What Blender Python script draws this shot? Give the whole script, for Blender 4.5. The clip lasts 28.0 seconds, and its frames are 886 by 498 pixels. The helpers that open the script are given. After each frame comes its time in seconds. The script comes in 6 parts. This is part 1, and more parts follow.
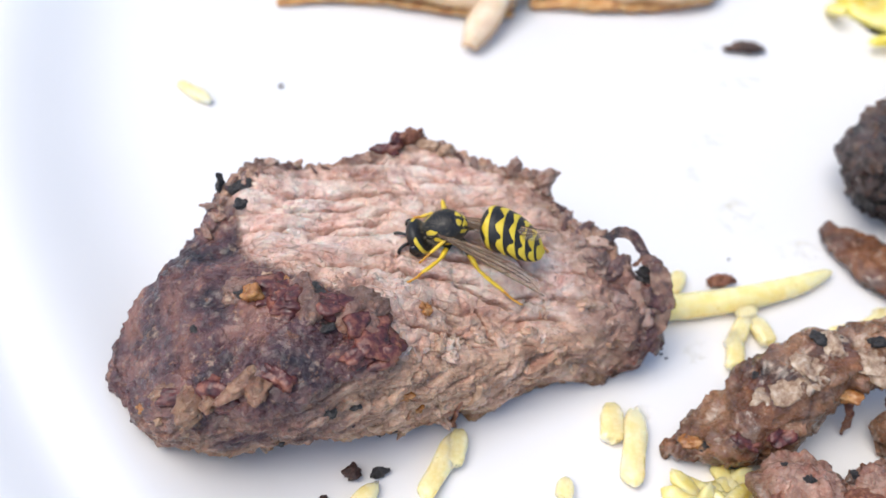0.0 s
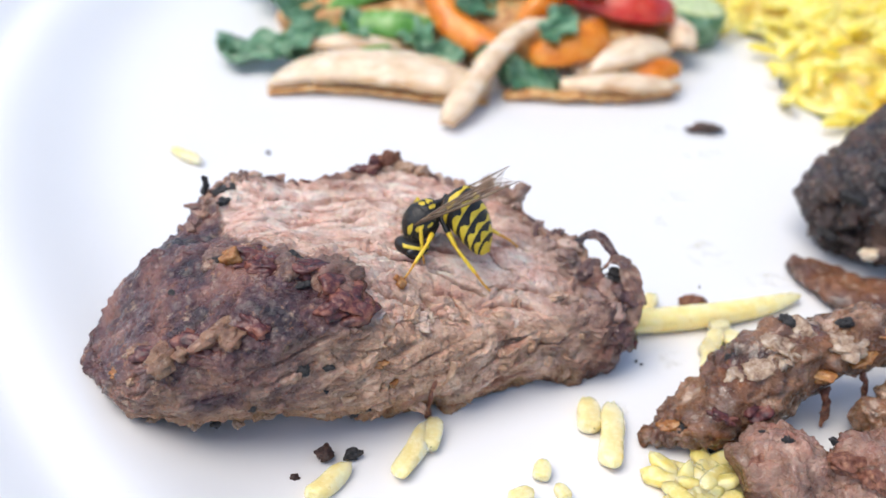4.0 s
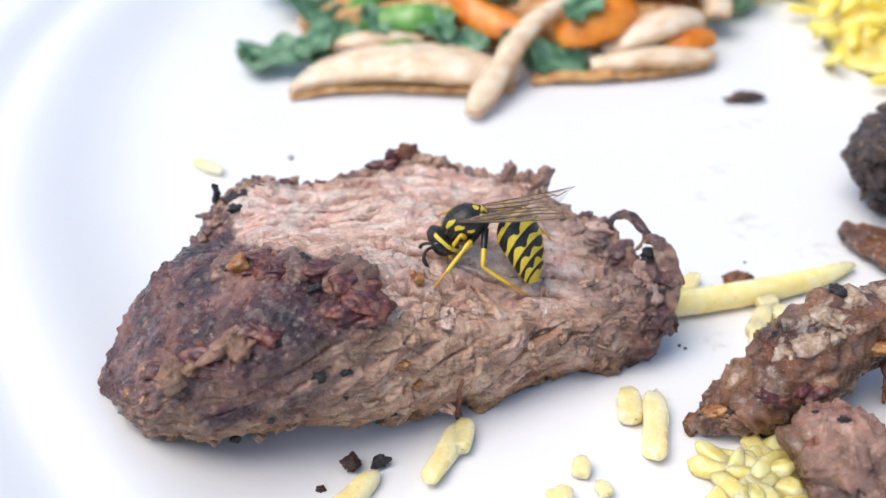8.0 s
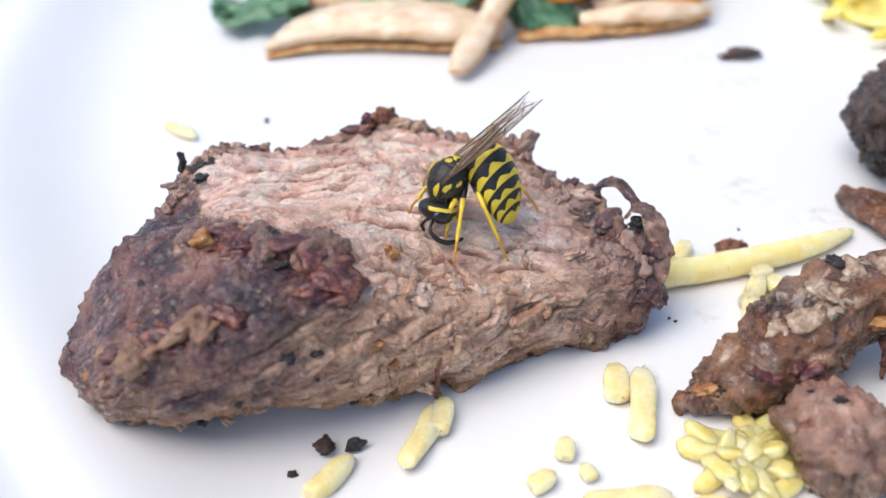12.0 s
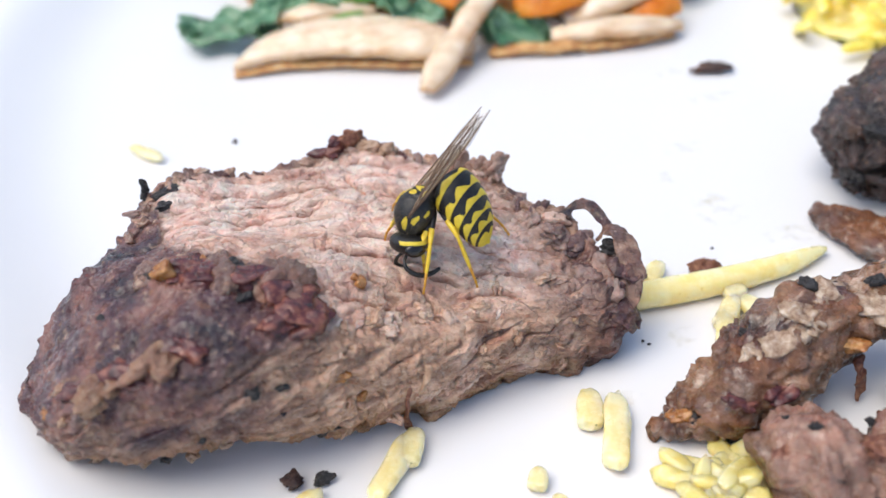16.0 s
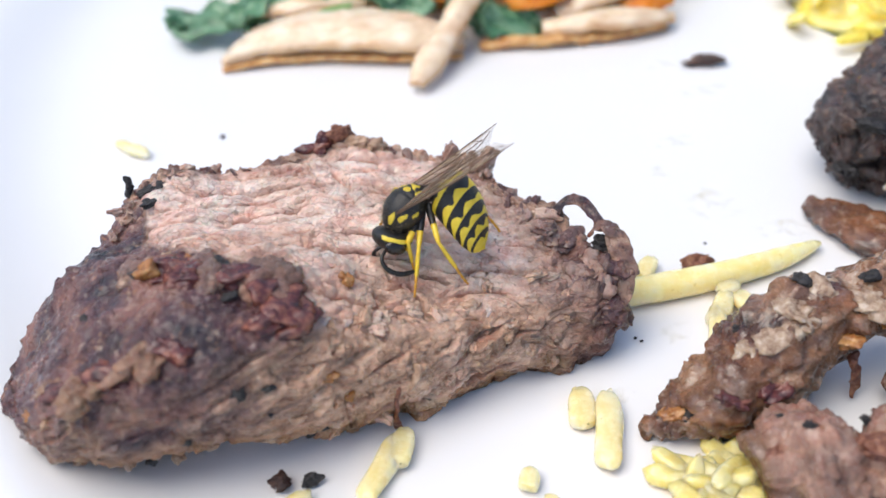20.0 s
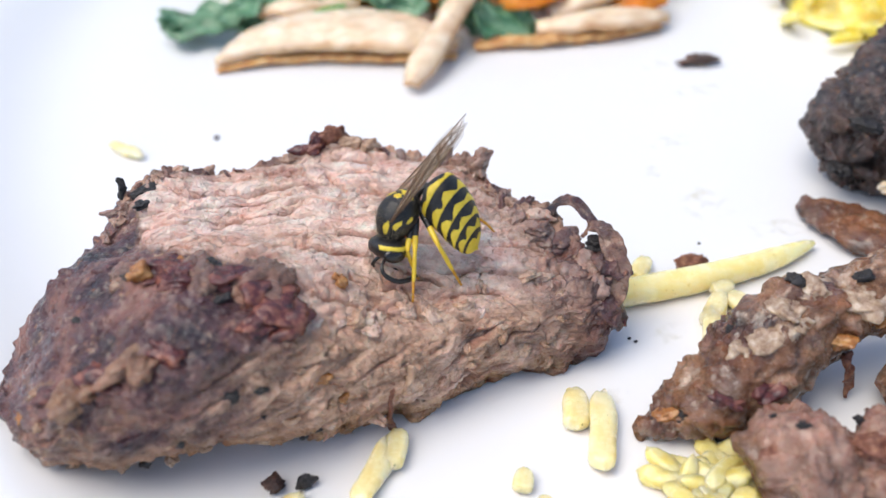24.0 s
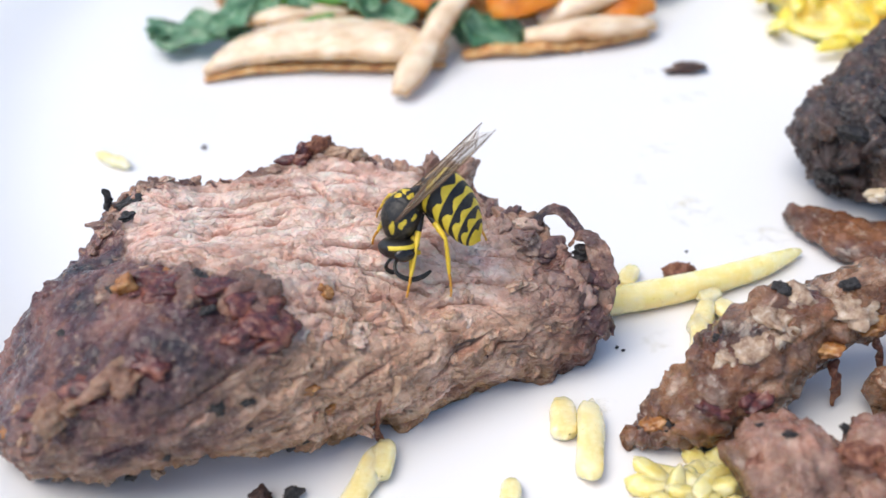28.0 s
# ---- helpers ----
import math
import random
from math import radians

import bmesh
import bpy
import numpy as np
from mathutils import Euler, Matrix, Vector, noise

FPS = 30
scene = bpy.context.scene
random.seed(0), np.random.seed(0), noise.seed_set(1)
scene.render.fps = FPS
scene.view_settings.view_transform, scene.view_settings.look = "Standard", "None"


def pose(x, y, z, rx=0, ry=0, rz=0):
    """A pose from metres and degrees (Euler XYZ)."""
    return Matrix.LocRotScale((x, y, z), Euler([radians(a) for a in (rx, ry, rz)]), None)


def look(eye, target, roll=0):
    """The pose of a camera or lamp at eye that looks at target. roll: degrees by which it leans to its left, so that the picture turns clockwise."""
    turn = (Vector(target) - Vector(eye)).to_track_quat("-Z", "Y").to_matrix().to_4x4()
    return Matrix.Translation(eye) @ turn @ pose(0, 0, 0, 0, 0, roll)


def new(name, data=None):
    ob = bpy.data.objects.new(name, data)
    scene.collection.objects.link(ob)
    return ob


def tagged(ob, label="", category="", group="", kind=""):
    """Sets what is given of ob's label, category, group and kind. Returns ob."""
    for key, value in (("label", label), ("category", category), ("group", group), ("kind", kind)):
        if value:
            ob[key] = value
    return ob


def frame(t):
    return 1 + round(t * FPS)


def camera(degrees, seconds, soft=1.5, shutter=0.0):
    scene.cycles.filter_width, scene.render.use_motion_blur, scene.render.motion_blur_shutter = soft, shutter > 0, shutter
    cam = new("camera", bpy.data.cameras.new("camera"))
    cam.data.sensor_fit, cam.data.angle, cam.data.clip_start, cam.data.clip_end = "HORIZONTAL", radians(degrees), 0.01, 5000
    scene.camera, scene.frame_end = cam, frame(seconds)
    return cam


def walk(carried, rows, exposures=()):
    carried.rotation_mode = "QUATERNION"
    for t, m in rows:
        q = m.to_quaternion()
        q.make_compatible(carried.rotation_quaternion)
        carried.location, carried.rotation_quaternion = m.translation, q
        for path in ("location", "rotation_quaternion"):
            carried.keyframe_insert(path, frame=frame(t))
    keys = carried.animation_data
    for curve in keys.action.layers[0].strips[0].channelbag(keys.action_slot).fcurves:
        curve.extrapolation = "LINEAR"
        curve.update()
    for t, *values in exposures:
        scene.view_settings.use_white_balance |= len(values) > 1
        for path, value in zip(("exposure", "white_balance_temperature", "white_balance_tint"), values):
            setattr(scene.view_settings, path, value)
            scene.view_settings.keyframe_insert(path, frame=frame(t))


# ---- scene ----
cam = camera(49.2, 28.0)
METRES, EYE, TILT, LEAN, TURN = 0.095, 0.1047, -49.3, -3.1, 0.0
ROWS = [
    (0.0, 0.0, 0.0, 0.0, 0.0, 0.0, -0.0),
    (0.5, -0.0258, 0.0189, -0.0053, -0.77, -1.04, 0.11),
    (1.0, -0.0045, -0.0362, 0.0133, -1.58, -1.72, -0.25),
    (1.5, 0.0099, -0.1445, 0.0373, -0.61, -2.15, -0.3),
    (2.0, 0.0058, -0.1305, 0.0329, -0.21, -2.18, -0.1),
    (2.3, 0.0053, -0.1225, 0.0192, -0.25, -1.56, -0.09),
    (2.4, 0.0037, -0.095, -0.03, -0.42, 0.6, -0.07),
    (2.5, -0.003, 0.0284, -0.2404, -1.09, 10.2, 0.03),
    (4.5, 0.0252, -0.0075, -0.3273, 0.15, 14.28, 0.82),
    (5.0, 0.037, -0.0304, -0.3351, 1.02, 14.84, 1.45),
    (5.5, 0.0569, -0.0515, -0.3506, 2.45, 15.84, 1.78),
    (6.0, 0.0667, -0.0266, -0.3477, 3.52, 16.53, 2.33),
    (6.5, 0.0761, 0.0197, -0.3344, 4.07, 16.28, 2.84),
    (7.0, 0.076, 0.024, -0.3311, 4.23, 15.36, 3.21),
    (7.5, 0.0783, 0.0328, -0.328, 4.35, 14.93, 3.43),
    (8.0, 0.077, 0.0606, -0.3195, 4.3, 14.31, 3.52),
    (8.5, 0.0815, 0.0647, -0.3134, 4.29, 13.91, 3.65),
    (9.0, 0.0835, 0.074, -0.3081, 4.21, 13.54, 3.71),
    (9.5, 0.0837, 0.0685, -0.3108, 4.13, 13.35, 3.71),
    (9.8, 0.0837, 0.069, -0.3106, 4.13, 13.33, 3.71),
    (9.9, 0.0872, 0.111, -0.2983, 4.1, 11.61, 3.77),
    (10.0, 0.0872, 0.111, -0.2983, 4.1, 11.61, 3.77),
    (10.5, 0.0871, 0.1114, -0.2993, 4.11, 11.67, 3.78),
    (11.0, 0.0875, 0.1124, -0.2978, 4.12, 11.6, 3.78),
    (11.5, 0.0932, 0.1166, -0.2901, 4.15, 11.57, 3.87),
    (12.0, 0.0967, 0.1165, -0.286, 4.15, 11.56, 3.96),
    (12.5, 0.1006, 0.1181, -0.2809, 4.11, 11.53, 4.12),
    (14.5, 0.1079, 0.1182, -0.2694, 3.61, 11.88, 4.69),
    (15.0, 0.109, 0.1233, -0.2656, 3.45, 11.94, 4.82),
    (15.5, 0.1113, 0.1342, -0.2615, 3.34, 11.91, 4.95),
    (16.0, 0.1122, 0.1332, -0.2612, 3.23, 11.91, 5.0),
    (16.5, 0.112, 0.1341, -0.2613, 3.18, 11.89, 5.01),
    (17.0, 0.1113, 0.1357, -0.2612, 3.1, 11.8, 5.03),
    (17.5, 0.1112, 0.1362, -0.2611, 3.06, 11.75, 5.04),
    (18.0, 0.1124, 0.1379, -0.2586, 3.05, 11.61, 5.07),
    (18.5, 0.113, 0.1395, -0.259, 3.01, 11.68, 5.13),
    (19.0, 0.113, 0.1424, -0.2588, 3.0, 11.62, 5.15),
    (19.5, 0.1147, 0.15, -0.2548, 2.98, 11.44, 5.26),
    (20.0, 0.1173, 0.1484, -0.2533, 2.93, 11.44, 5.33),
    (20.5, 0.1161, 0.147, -0.2529, 2.79, 11.42, 5.38),
    (21.0, 0.1194, 0.1461, -0.253, 2.9, 11.41, 5.4),
    (21.5, 0.1187, 0.1474, -0.2527, 2.81, 11.32, 5.41),
    (23.5, 0.1199, 0.1489, -0.2512, 2.73, 11.37, 5.51),
    (24.0, 0.1207, 0.1493, -0.2515, 2.75, 11.38, 5.51),
    (24.5, 0.1205, 0.1501, -0.2509, 2.72, 11.36, 5.53),
    (25.0, 0.1226, 0.1511, -0.248, 2.72, 11.39, 5.63),
    (25.5, 0.125, 0.1537, -0.246, 2.7, 11.43, 5.72),
    (26.0, 0.1251, 0.1538, -0.2458, 2.64, 11.43, 5.74),
    (26.5, 0.127, 0.154, -0.2439, 2.58, 11.48, 5.85),
    (27.0, 0.1287, 0.1514, -0.2451, 2.55, 11.56, 5.84),
    (27.5, 0.1288, 0.1507, -0.2476, 2.48, 11.64, 5.82),
    (28.0, 0.128, 0.1495, -0.2473, 2.38, 11.69, 5.86),
]
walk(cam, [(t, pose(0, 0, EYE, TILT, LEAN, TURN) @ pose(METRES * x, METRES * y, METRES * z, 90 + pitch, roll, yaw)) for t, x, y, z, yaw, pitch, roll in ROWS])
cam.data.dof.use_dof = True
cam.data.dof.focus_distance = 0.107
cam.data.dof.aperture_fstop = 20.0

# ---- light: bright, even daylight from a hazy sky ----
world = bpy.data.worlds.new("sky")
scene.world = world
world.use_nodes = True
wn = world.node_tree.nodes
wn.clear()
sky = wn.new("ShaderNodeTexSky")
sky.sky_type = "NISHITA"
sky.sun_disc = False
sky.sun_elevation = radians(62)
sky.sun_rotation = radians(-105)
sky.dust_density = 2.0
sky.ozone_density = 1.0
wbg = wn.new("ShaderNodeBackground")
wbg.inputs["Strength"].default_value = 0.12
wout = wn.new("ShaderNodeOutputWorld")
world.node_tree.links.new(sky.outputs[0], wbg.inputs["Color"])
world.node_tree.links.new(wbg.outputs[0], wout.inputs["Surface"])
sun_data = bpy.data.lights.new("sun", "SUN")
sun_data.energy, sun_data.angle, sun_data.color = 1.3, radians(50), (1.0, 0.94, 0.84)
sun = new("sun", sun_data)
sun.matrix_world = look((-0.36, -0.10, 1.0), (0, 0, 0))
scene.view_settings.exposure = 0.84

MM = 0.001


# ---- noise and mesh helpers (all lengths in millimetres) ----
_perm = np.random.RandomState(3).permutation(512)
_grad = np.random.RandomState(4).normal(size=(512, 3))
_grad /= np.linalg.norm(_grad, axis=1)[:, None]
_jit = np.random.RandomState(5).rand(512, 3)


def _hash(i):
    return _perm[(_perm[(_perm[i[..., 0] & 511] + i[..., 1]) & 511] + i[..., 2]) & 511]


def perlin(p, scale=1.0, seed=0.0):
    """Gradient noise, about -1 to 1, of points p at a feature size of scale."""
    p = np.asarray(p, float) / scale + seed * 17.31
    i = np.floor(p).astype(int)
    f = p - i
    u = f * f * f * (f * (f * 6 - 15) + 10)
    (ix, iy, iz), (fx, fy, fz), (ux, uy, uz) = i.T & 511, f.T, u.T
    gx, gy, gz = _grad.T
    out = 0
    for dx in (0, 1):
        hx = _perm[(ix + dx) & 511]
        for dy in (0, 1):
            hy = _perm[(hx + iy + dy) & 511]
            w = (ux if dx else 1 - ux) * (uy if dy else 1 - uy)
            for dz in (0, 1):
                h = _perm[(hy + iz + dz) & 511]
                out = out + w * (uz if dz else 1 - uz) * (gx[h] * (fx - dx) + gy[h] * (fy - dy) + gz[h] * (fz - dz))
    return out * 1.6


def fbm(p, scale, octaves=3, seed=0.0):
    return sum(perlin(p, scale / 2 ** k, seed + k) / 2 ** k for k in range(octaves))


def cells(p, scale=1.0, seed=0.0):
    """Distances to the nearest and second nearest of scattered points."""
    p = np.asarray(p, float) / scale + seed * 11.7
    i = np.floor(p).astype(int)
    f1 = np.full(len(p), 9.0)
    f2 = np.full(len(p), 9.0)
    for dx in (-1, 0, 1):
        for dy in (-1, 0, 1):
            for dz in (-1, 0, 1):
                c = i + np.array((dx, dy, dz))
                d = np.linalg.norm(c + _jit[_hash(c)] - p, axis=-1)
                f2 = np.minimum(np.maximum(f1, d), f2)
                f1 = np.minimum(f1, d)
    return f1, f2


def facets(p, scale=1.0, seed=0.0):
    """Flat, tilted flakes that break off sharply against one another, about -0.6 to 0.6."""
    p = np.asarray(p, float) / scale + seed * 11.7
    i = np.floor(p).astype(int)
    best = np.full(len(p), 9.0)
    out = np.zeros(len(p))
    for dx in (-1, 0, 1):
        for dy in (-1, 0, 1):
            for dz in (-1, 0, 1):
                c = i + np.array((dx, dy, dz))
                h = _hash(c)
                off = p - c - _jit[h]
                d = np.linalg.norm(off, axis=-1)
                near = d < best
                out = np.where(near, 0.8 * np.sum(off * _grad[h], axis=-1) + 0.7 * (_jit[(h * 7) & 511, 0] - 0.5), out)
                best = np.where(near, d, best)
    return out


def smooth(a, b, x):
    t = np.clip((x - a) / (b - a), 0, 1)
    return t * t * (3 - 2 * t)


def spline(points, n, closed=False):
    """n points along a Catmull-Rom curve through the rows of points (any number of columns)."""
    p = np.asarray(points, float)
    m = len(p)
    t = np.linspace(0, m if closed else m - 1, n, endpoint=not closed)
    k = np.floor(t).astype(int)
    if not closed:
        k = np.minimum(k, m - 2)
    f = (t - k)[:, None]
    at = (lambda j: p[j % m]) if closed else (lambda j: p[np.clip(j, 0, m - 1)])
    a, b, c, d = at(k - 1), at(k), at(k + 1), at(k + 2)
    return 0.5 * (2 * b + (c - a) * f + (2 * a - 5 * b + 4 * c - d) * f ** 2 + (3 * b - a - 3 * c + d) * f ** 3)


def ring_faces(rows, cols, caps=True):
    """Quads of a tube of rows rings with cols points each, with two pole points at the end of the list if capped."""
    faces = []
    for r in range(rows - 1):
        for c in range(cols):
            d = (c + 1) % cols
            faces.append((r * cols + c, r * cols + d, (r + 1) * cols + d, (r + 1) * cols + c))
    if caps:
        a, b = rows * cols, rows * cols + 1
        for c in range(cols):
            d = (c + 1) % cols
            faces.append((a, d, c))
            faces.append((b, (rows - 1) * cols + c, (rows - 1) * cols + d))
    return faces


def grid_normals(v, faces):
    f = np.array([q if len(q) == 4 else (*q, q[2]) for q in faces])
    n = np.cross(v[f[:, 2]] - v[f[:, 0]], v[f[:, 3]] - v[f[:, 1]])
    tri = f[:, 2] == f[:, 3]
    n[tri] = np.cross(v[f[tri, 1]] - v[f[tri, 0]], v[f[tri, 2]] - v[f[tri, 0]])
    out = np.zeros_like(v)
    for k in range(4):
        np.add.at(out, f[:, k], n)
    return out / np.maximum(np.linalg.norm(out, axis=1), 1e-12)[:, None]


def mesh_from(name, v, faces, material, masks=None, smooth_shade=True):
    """A mesh of points in millimetres, with named values at its points."""
    me = bpy.data.meshes.new(name)
    me.from_pydata((np.asarray(v) * MM).tolist(), [], [tuple(int(i) for i in f) for f in faces])
    me.materials.append(material)
    if smooth_shade:
        me.polygons.foreach_set("use_smooth", [True] * len(me.polygons))
    for key, values in (masks or {}).items():
        a = me.attributes.new(key, "FLOAT", "POINT")
        a.data.foreach_set("value", np.asarray(values, np.float32))
    me.update()
    return me


def thing(name, label, category, group="", kind="", at=None):
    ob = new(name)
    ob.empty_display_size = 0.004
    if at is not None:
        ob.location = Vector(at) * MM
    return tagged(ob, label, category, group, kind)


def part(name, me, parent, label="", m=None):
    ob = new(name, me)
    ob.parent = parent
    if m is not None:
        ob.matrix_basis = m
    if label:
        ob["label"] = label
    return ob


def solo(name, me, label, category, group="", kind="", m=None):
    ob = new(name, me)
    if m is not None:
        ob.matrix_basis = m
    return tagged(ob, label, category, group, kind)


def tube(controls, cols=10, rows=24, flat=1.0, square=1.0):
    """A tapered tube through rows of (x, y, z, radius); flat squeezes it upright."""
    c = spline(controls, rows)
    p, r = c[:, :3], np.maximum(c[:, 3], 0.005)
    t = np.gradient(p, axis=0)
    t /= np.linalg.norm(t, axis=1)[:, None]
    side = np.cross(t, (0, 0, 1.0))
    ln = np.linalg.norm(side, axis=1)
    side[ln < 0.15] = np.cross(t[ln < 0.15], (1.0, 0, 0))
    side /= np.linalg.norm(side, axis=1)[:, None]
    up = np.cross(side, t)
    a = np.linspace(0, 2 * math.pi, cols, endpoint=False)
    ca, sa = np.sign(np.cos(a)) * np.abs(np.cos(a)) ** square, np.sign(np.sin(a)) * np.abs(np.sin(a)) ** square
    v = p[:, None] + r[:, None, None] * (ca[None, :, None] * side[:, None] + flat * sa[None, :, None] * up[:, None])
    v = np.vstack([v.reshape(-1, 3), p[0] - t[0] * r[0] * 0.5, p[-1] + t[-1] * r[-1] * 0.5])
    return v, ring_faces(rows, cols)


def merge(pieces):
    v, f, o = [], [], 0
    for pv, pf in pieces:
        v.append(pv)
        f += [tuple(i + o for i in q) for q in pf]
        o += len(pv)
    return np.vstack(v), f


def ball(cols=24, rows=16):
    a = np.linspace(0, 2 * math.pi, cols, endpoint=False)
    b = np.linspace(-math.pi / 2, math.pi / 2, rows + 2)[1:-1]
    v = np.stack([np.cos(b)[:, None] * np.cos(a), np.cos(b)[:, None] * np.sin(a), np.sin(b)[:, None] + 0 * a], -1).reshape(-1, 3)
    return np.vstack([v, (0, 0, -1), (0, 0, 1)]), ring_faces(rows, cols)


# ---- materials ----
class Nodes:
    """Short hand for a material's node tree."""

    def __init__(self, name):
        self.mat = bpy.data.materials.new(name)
        self.mat.use_nodes = True
        self.t = self.mat.node_tree
        self.bsdf = self.t.nodes["Principled BSDF"]
        self.coord = self.t.nodes.new("ShaderNodeTexCoord").outputs["Object"]

    def link(self, a, b):
        self.t.links.new(a, b)

    def set(self, **values):
        for key, v in values.items():
            socket = self.bsdf.inputs[key.replace("_", " ")]
            if isinstance(v, bpy.types.NodeSocket):
                self.link(v, socket)
            else:
                socket.default_value = v if not (isinstance(v, tuple) and len(v) == 3 and socket.type == "RGBA") else (*v, 1)

    def noise(self, mm, detail=4.0, rough=0.6, stretch=(1, 1, 1), offset=0.0):
        m = self.t.nodes.new("ShaderNodeMapping")
        m.inputs["Scale"].default_value = stretch
        m.inputs["Location"].default_value = (offset, offset * 0.7, offset * 1.3)
        self.link(self.coord, m.inputs["Vector"])
        n = self.t.nodes.new("ShaderNodeTexNoise")
        n.inputs["Scale"].default_value = 1000.0 / mm
        n.inputs["Detail"].default_value, n.inputs["Roughness"].default_value = detail, rough
        self.link(m.outputs[0], n.inputs["Vector"])
        return n.outputs["Fac"]

    def voronoi(self, mm, feature="F1", out="Distance"):
        n = self.t.nodes.new("ShaderNodeTexVoronoi")
        n.feature = feature
        n.inputs["Scale"].default_value = 1000.0 / mm
        self.link(self.coord, n.inputs["Vector"])
        return n.outputs[out]

    def cracks(self, mm, stretch, width):
        """One along the seams between uneven pieces of about mm across, zero inside them."""
        m = self.t.nodes.new("ShaderNodeMapping")
        m.inputs["Scale"].default_value = stretch
        self.link(self.coord, m.inputs["Vector"])
        d = self.t.nodes.new("ShaderNodeTexNoise")
        d.inputs["Scale"].default_value, d.inputs["Detail"].default_value = 1000.0 / (1.4 * mm), 2.0
        self.link(m.outputs[0], d.inputs["Vector"])
        off = self.t.nodes.new("ShaderNodeVectorMath")
        off.operation = "MULTIPLY_ADD"
        off.inputs[1].default_value = (mm * 0.0011,) * 3
        self.link(d.outputs["Color"], off.inputs[0])
        self.link(m.outputs[0], off.inputs[2])
        v = self.t.nodes.new("ShaderNodeTexVoronoi")
        v.feature = "DISTANCE_TO_EDGE"
        v.inputs["Scale"].default_value = 1000.0 / mm
        self.link(off.outputs[0], v.inputs["Vector"])
        return self.value(v.outputs["Distance"], 0.0, width, 1.0, 0.0)

    def ramp(self, fac, stops):
        r = self.t.nodes.new("ShaderNodeValToRGB")
        e = r.color_ramp.elements
        while len(e) < len(stops):
            e.new(0.5)
        for el, (p, c) in zip(e, stops):
            el.position, el.color = p, (*c, 1) if len(c) == 3 else c
        self.link(fac, r.inputs["Fac"])
        return r.outputs["Color"]

    def value(self, fac, lo, hi, a=0.0, b=1.0):
        m = self.t.nodes.new("ShaderNodeMapRange")
        m.interpolation_type = "SMOOTHSTEP"
        for i, v in enumerate((lo, hi, a, b)):
            m.inputs[i + 1].default_value = v
        self.link(fac, m.inputs[0])
        return m.outputs[0]

    def mix(self, fac, a, b, blend="MIX"):
        m = self.t.nodes.new("ShaderNodeMix")
        m.data_type, m.blend_type = "RGBA", blend
        for socket, v in ((m.inputs["Factor"], fac), (m.inputs[6], a), (m.inputs[7], b)):
            if isinstance(v, bpy.types.NodeSocket):
                self.link(v, socket)
            else:
                socket.default_value = v if not isinstance(v, tuple) else (*v, 1)
        return m.outputs[2]

    def math(self, op, a, b=0.0):
        m = self.t.nodes.new("ShaderNodeMath")
        m.operation = op
        for socket, v in zip(m.inputs, (a, b)):
            if isinstance(v, bpy.types.NodeSocket):
                self.link(v, socket)
            else:
                socket.default_value = v
        return m.outputs[0]

    def attr(self, name):
        a = self.t.nodes.new("ShaderNodeAttribute")
        a.attribute_name = name
        return a.outputs["Fac"]

    def rand(self):
        return self.t.nodes.new("ShaderNodeObjectInfo").outputs["Random"]

    def bump(self, height, mm, strength=1.0):
        b = self.t.nodes.new("ShaderNodeBump")
        b.inputs["Strength"].default_value = strength
        b.inputs["Distance"].default_value = mm * MM
        self.link(height, b.inputs["Height"])
        self.link(b.outputs[0], self.bsdf.inputs["Normal"])


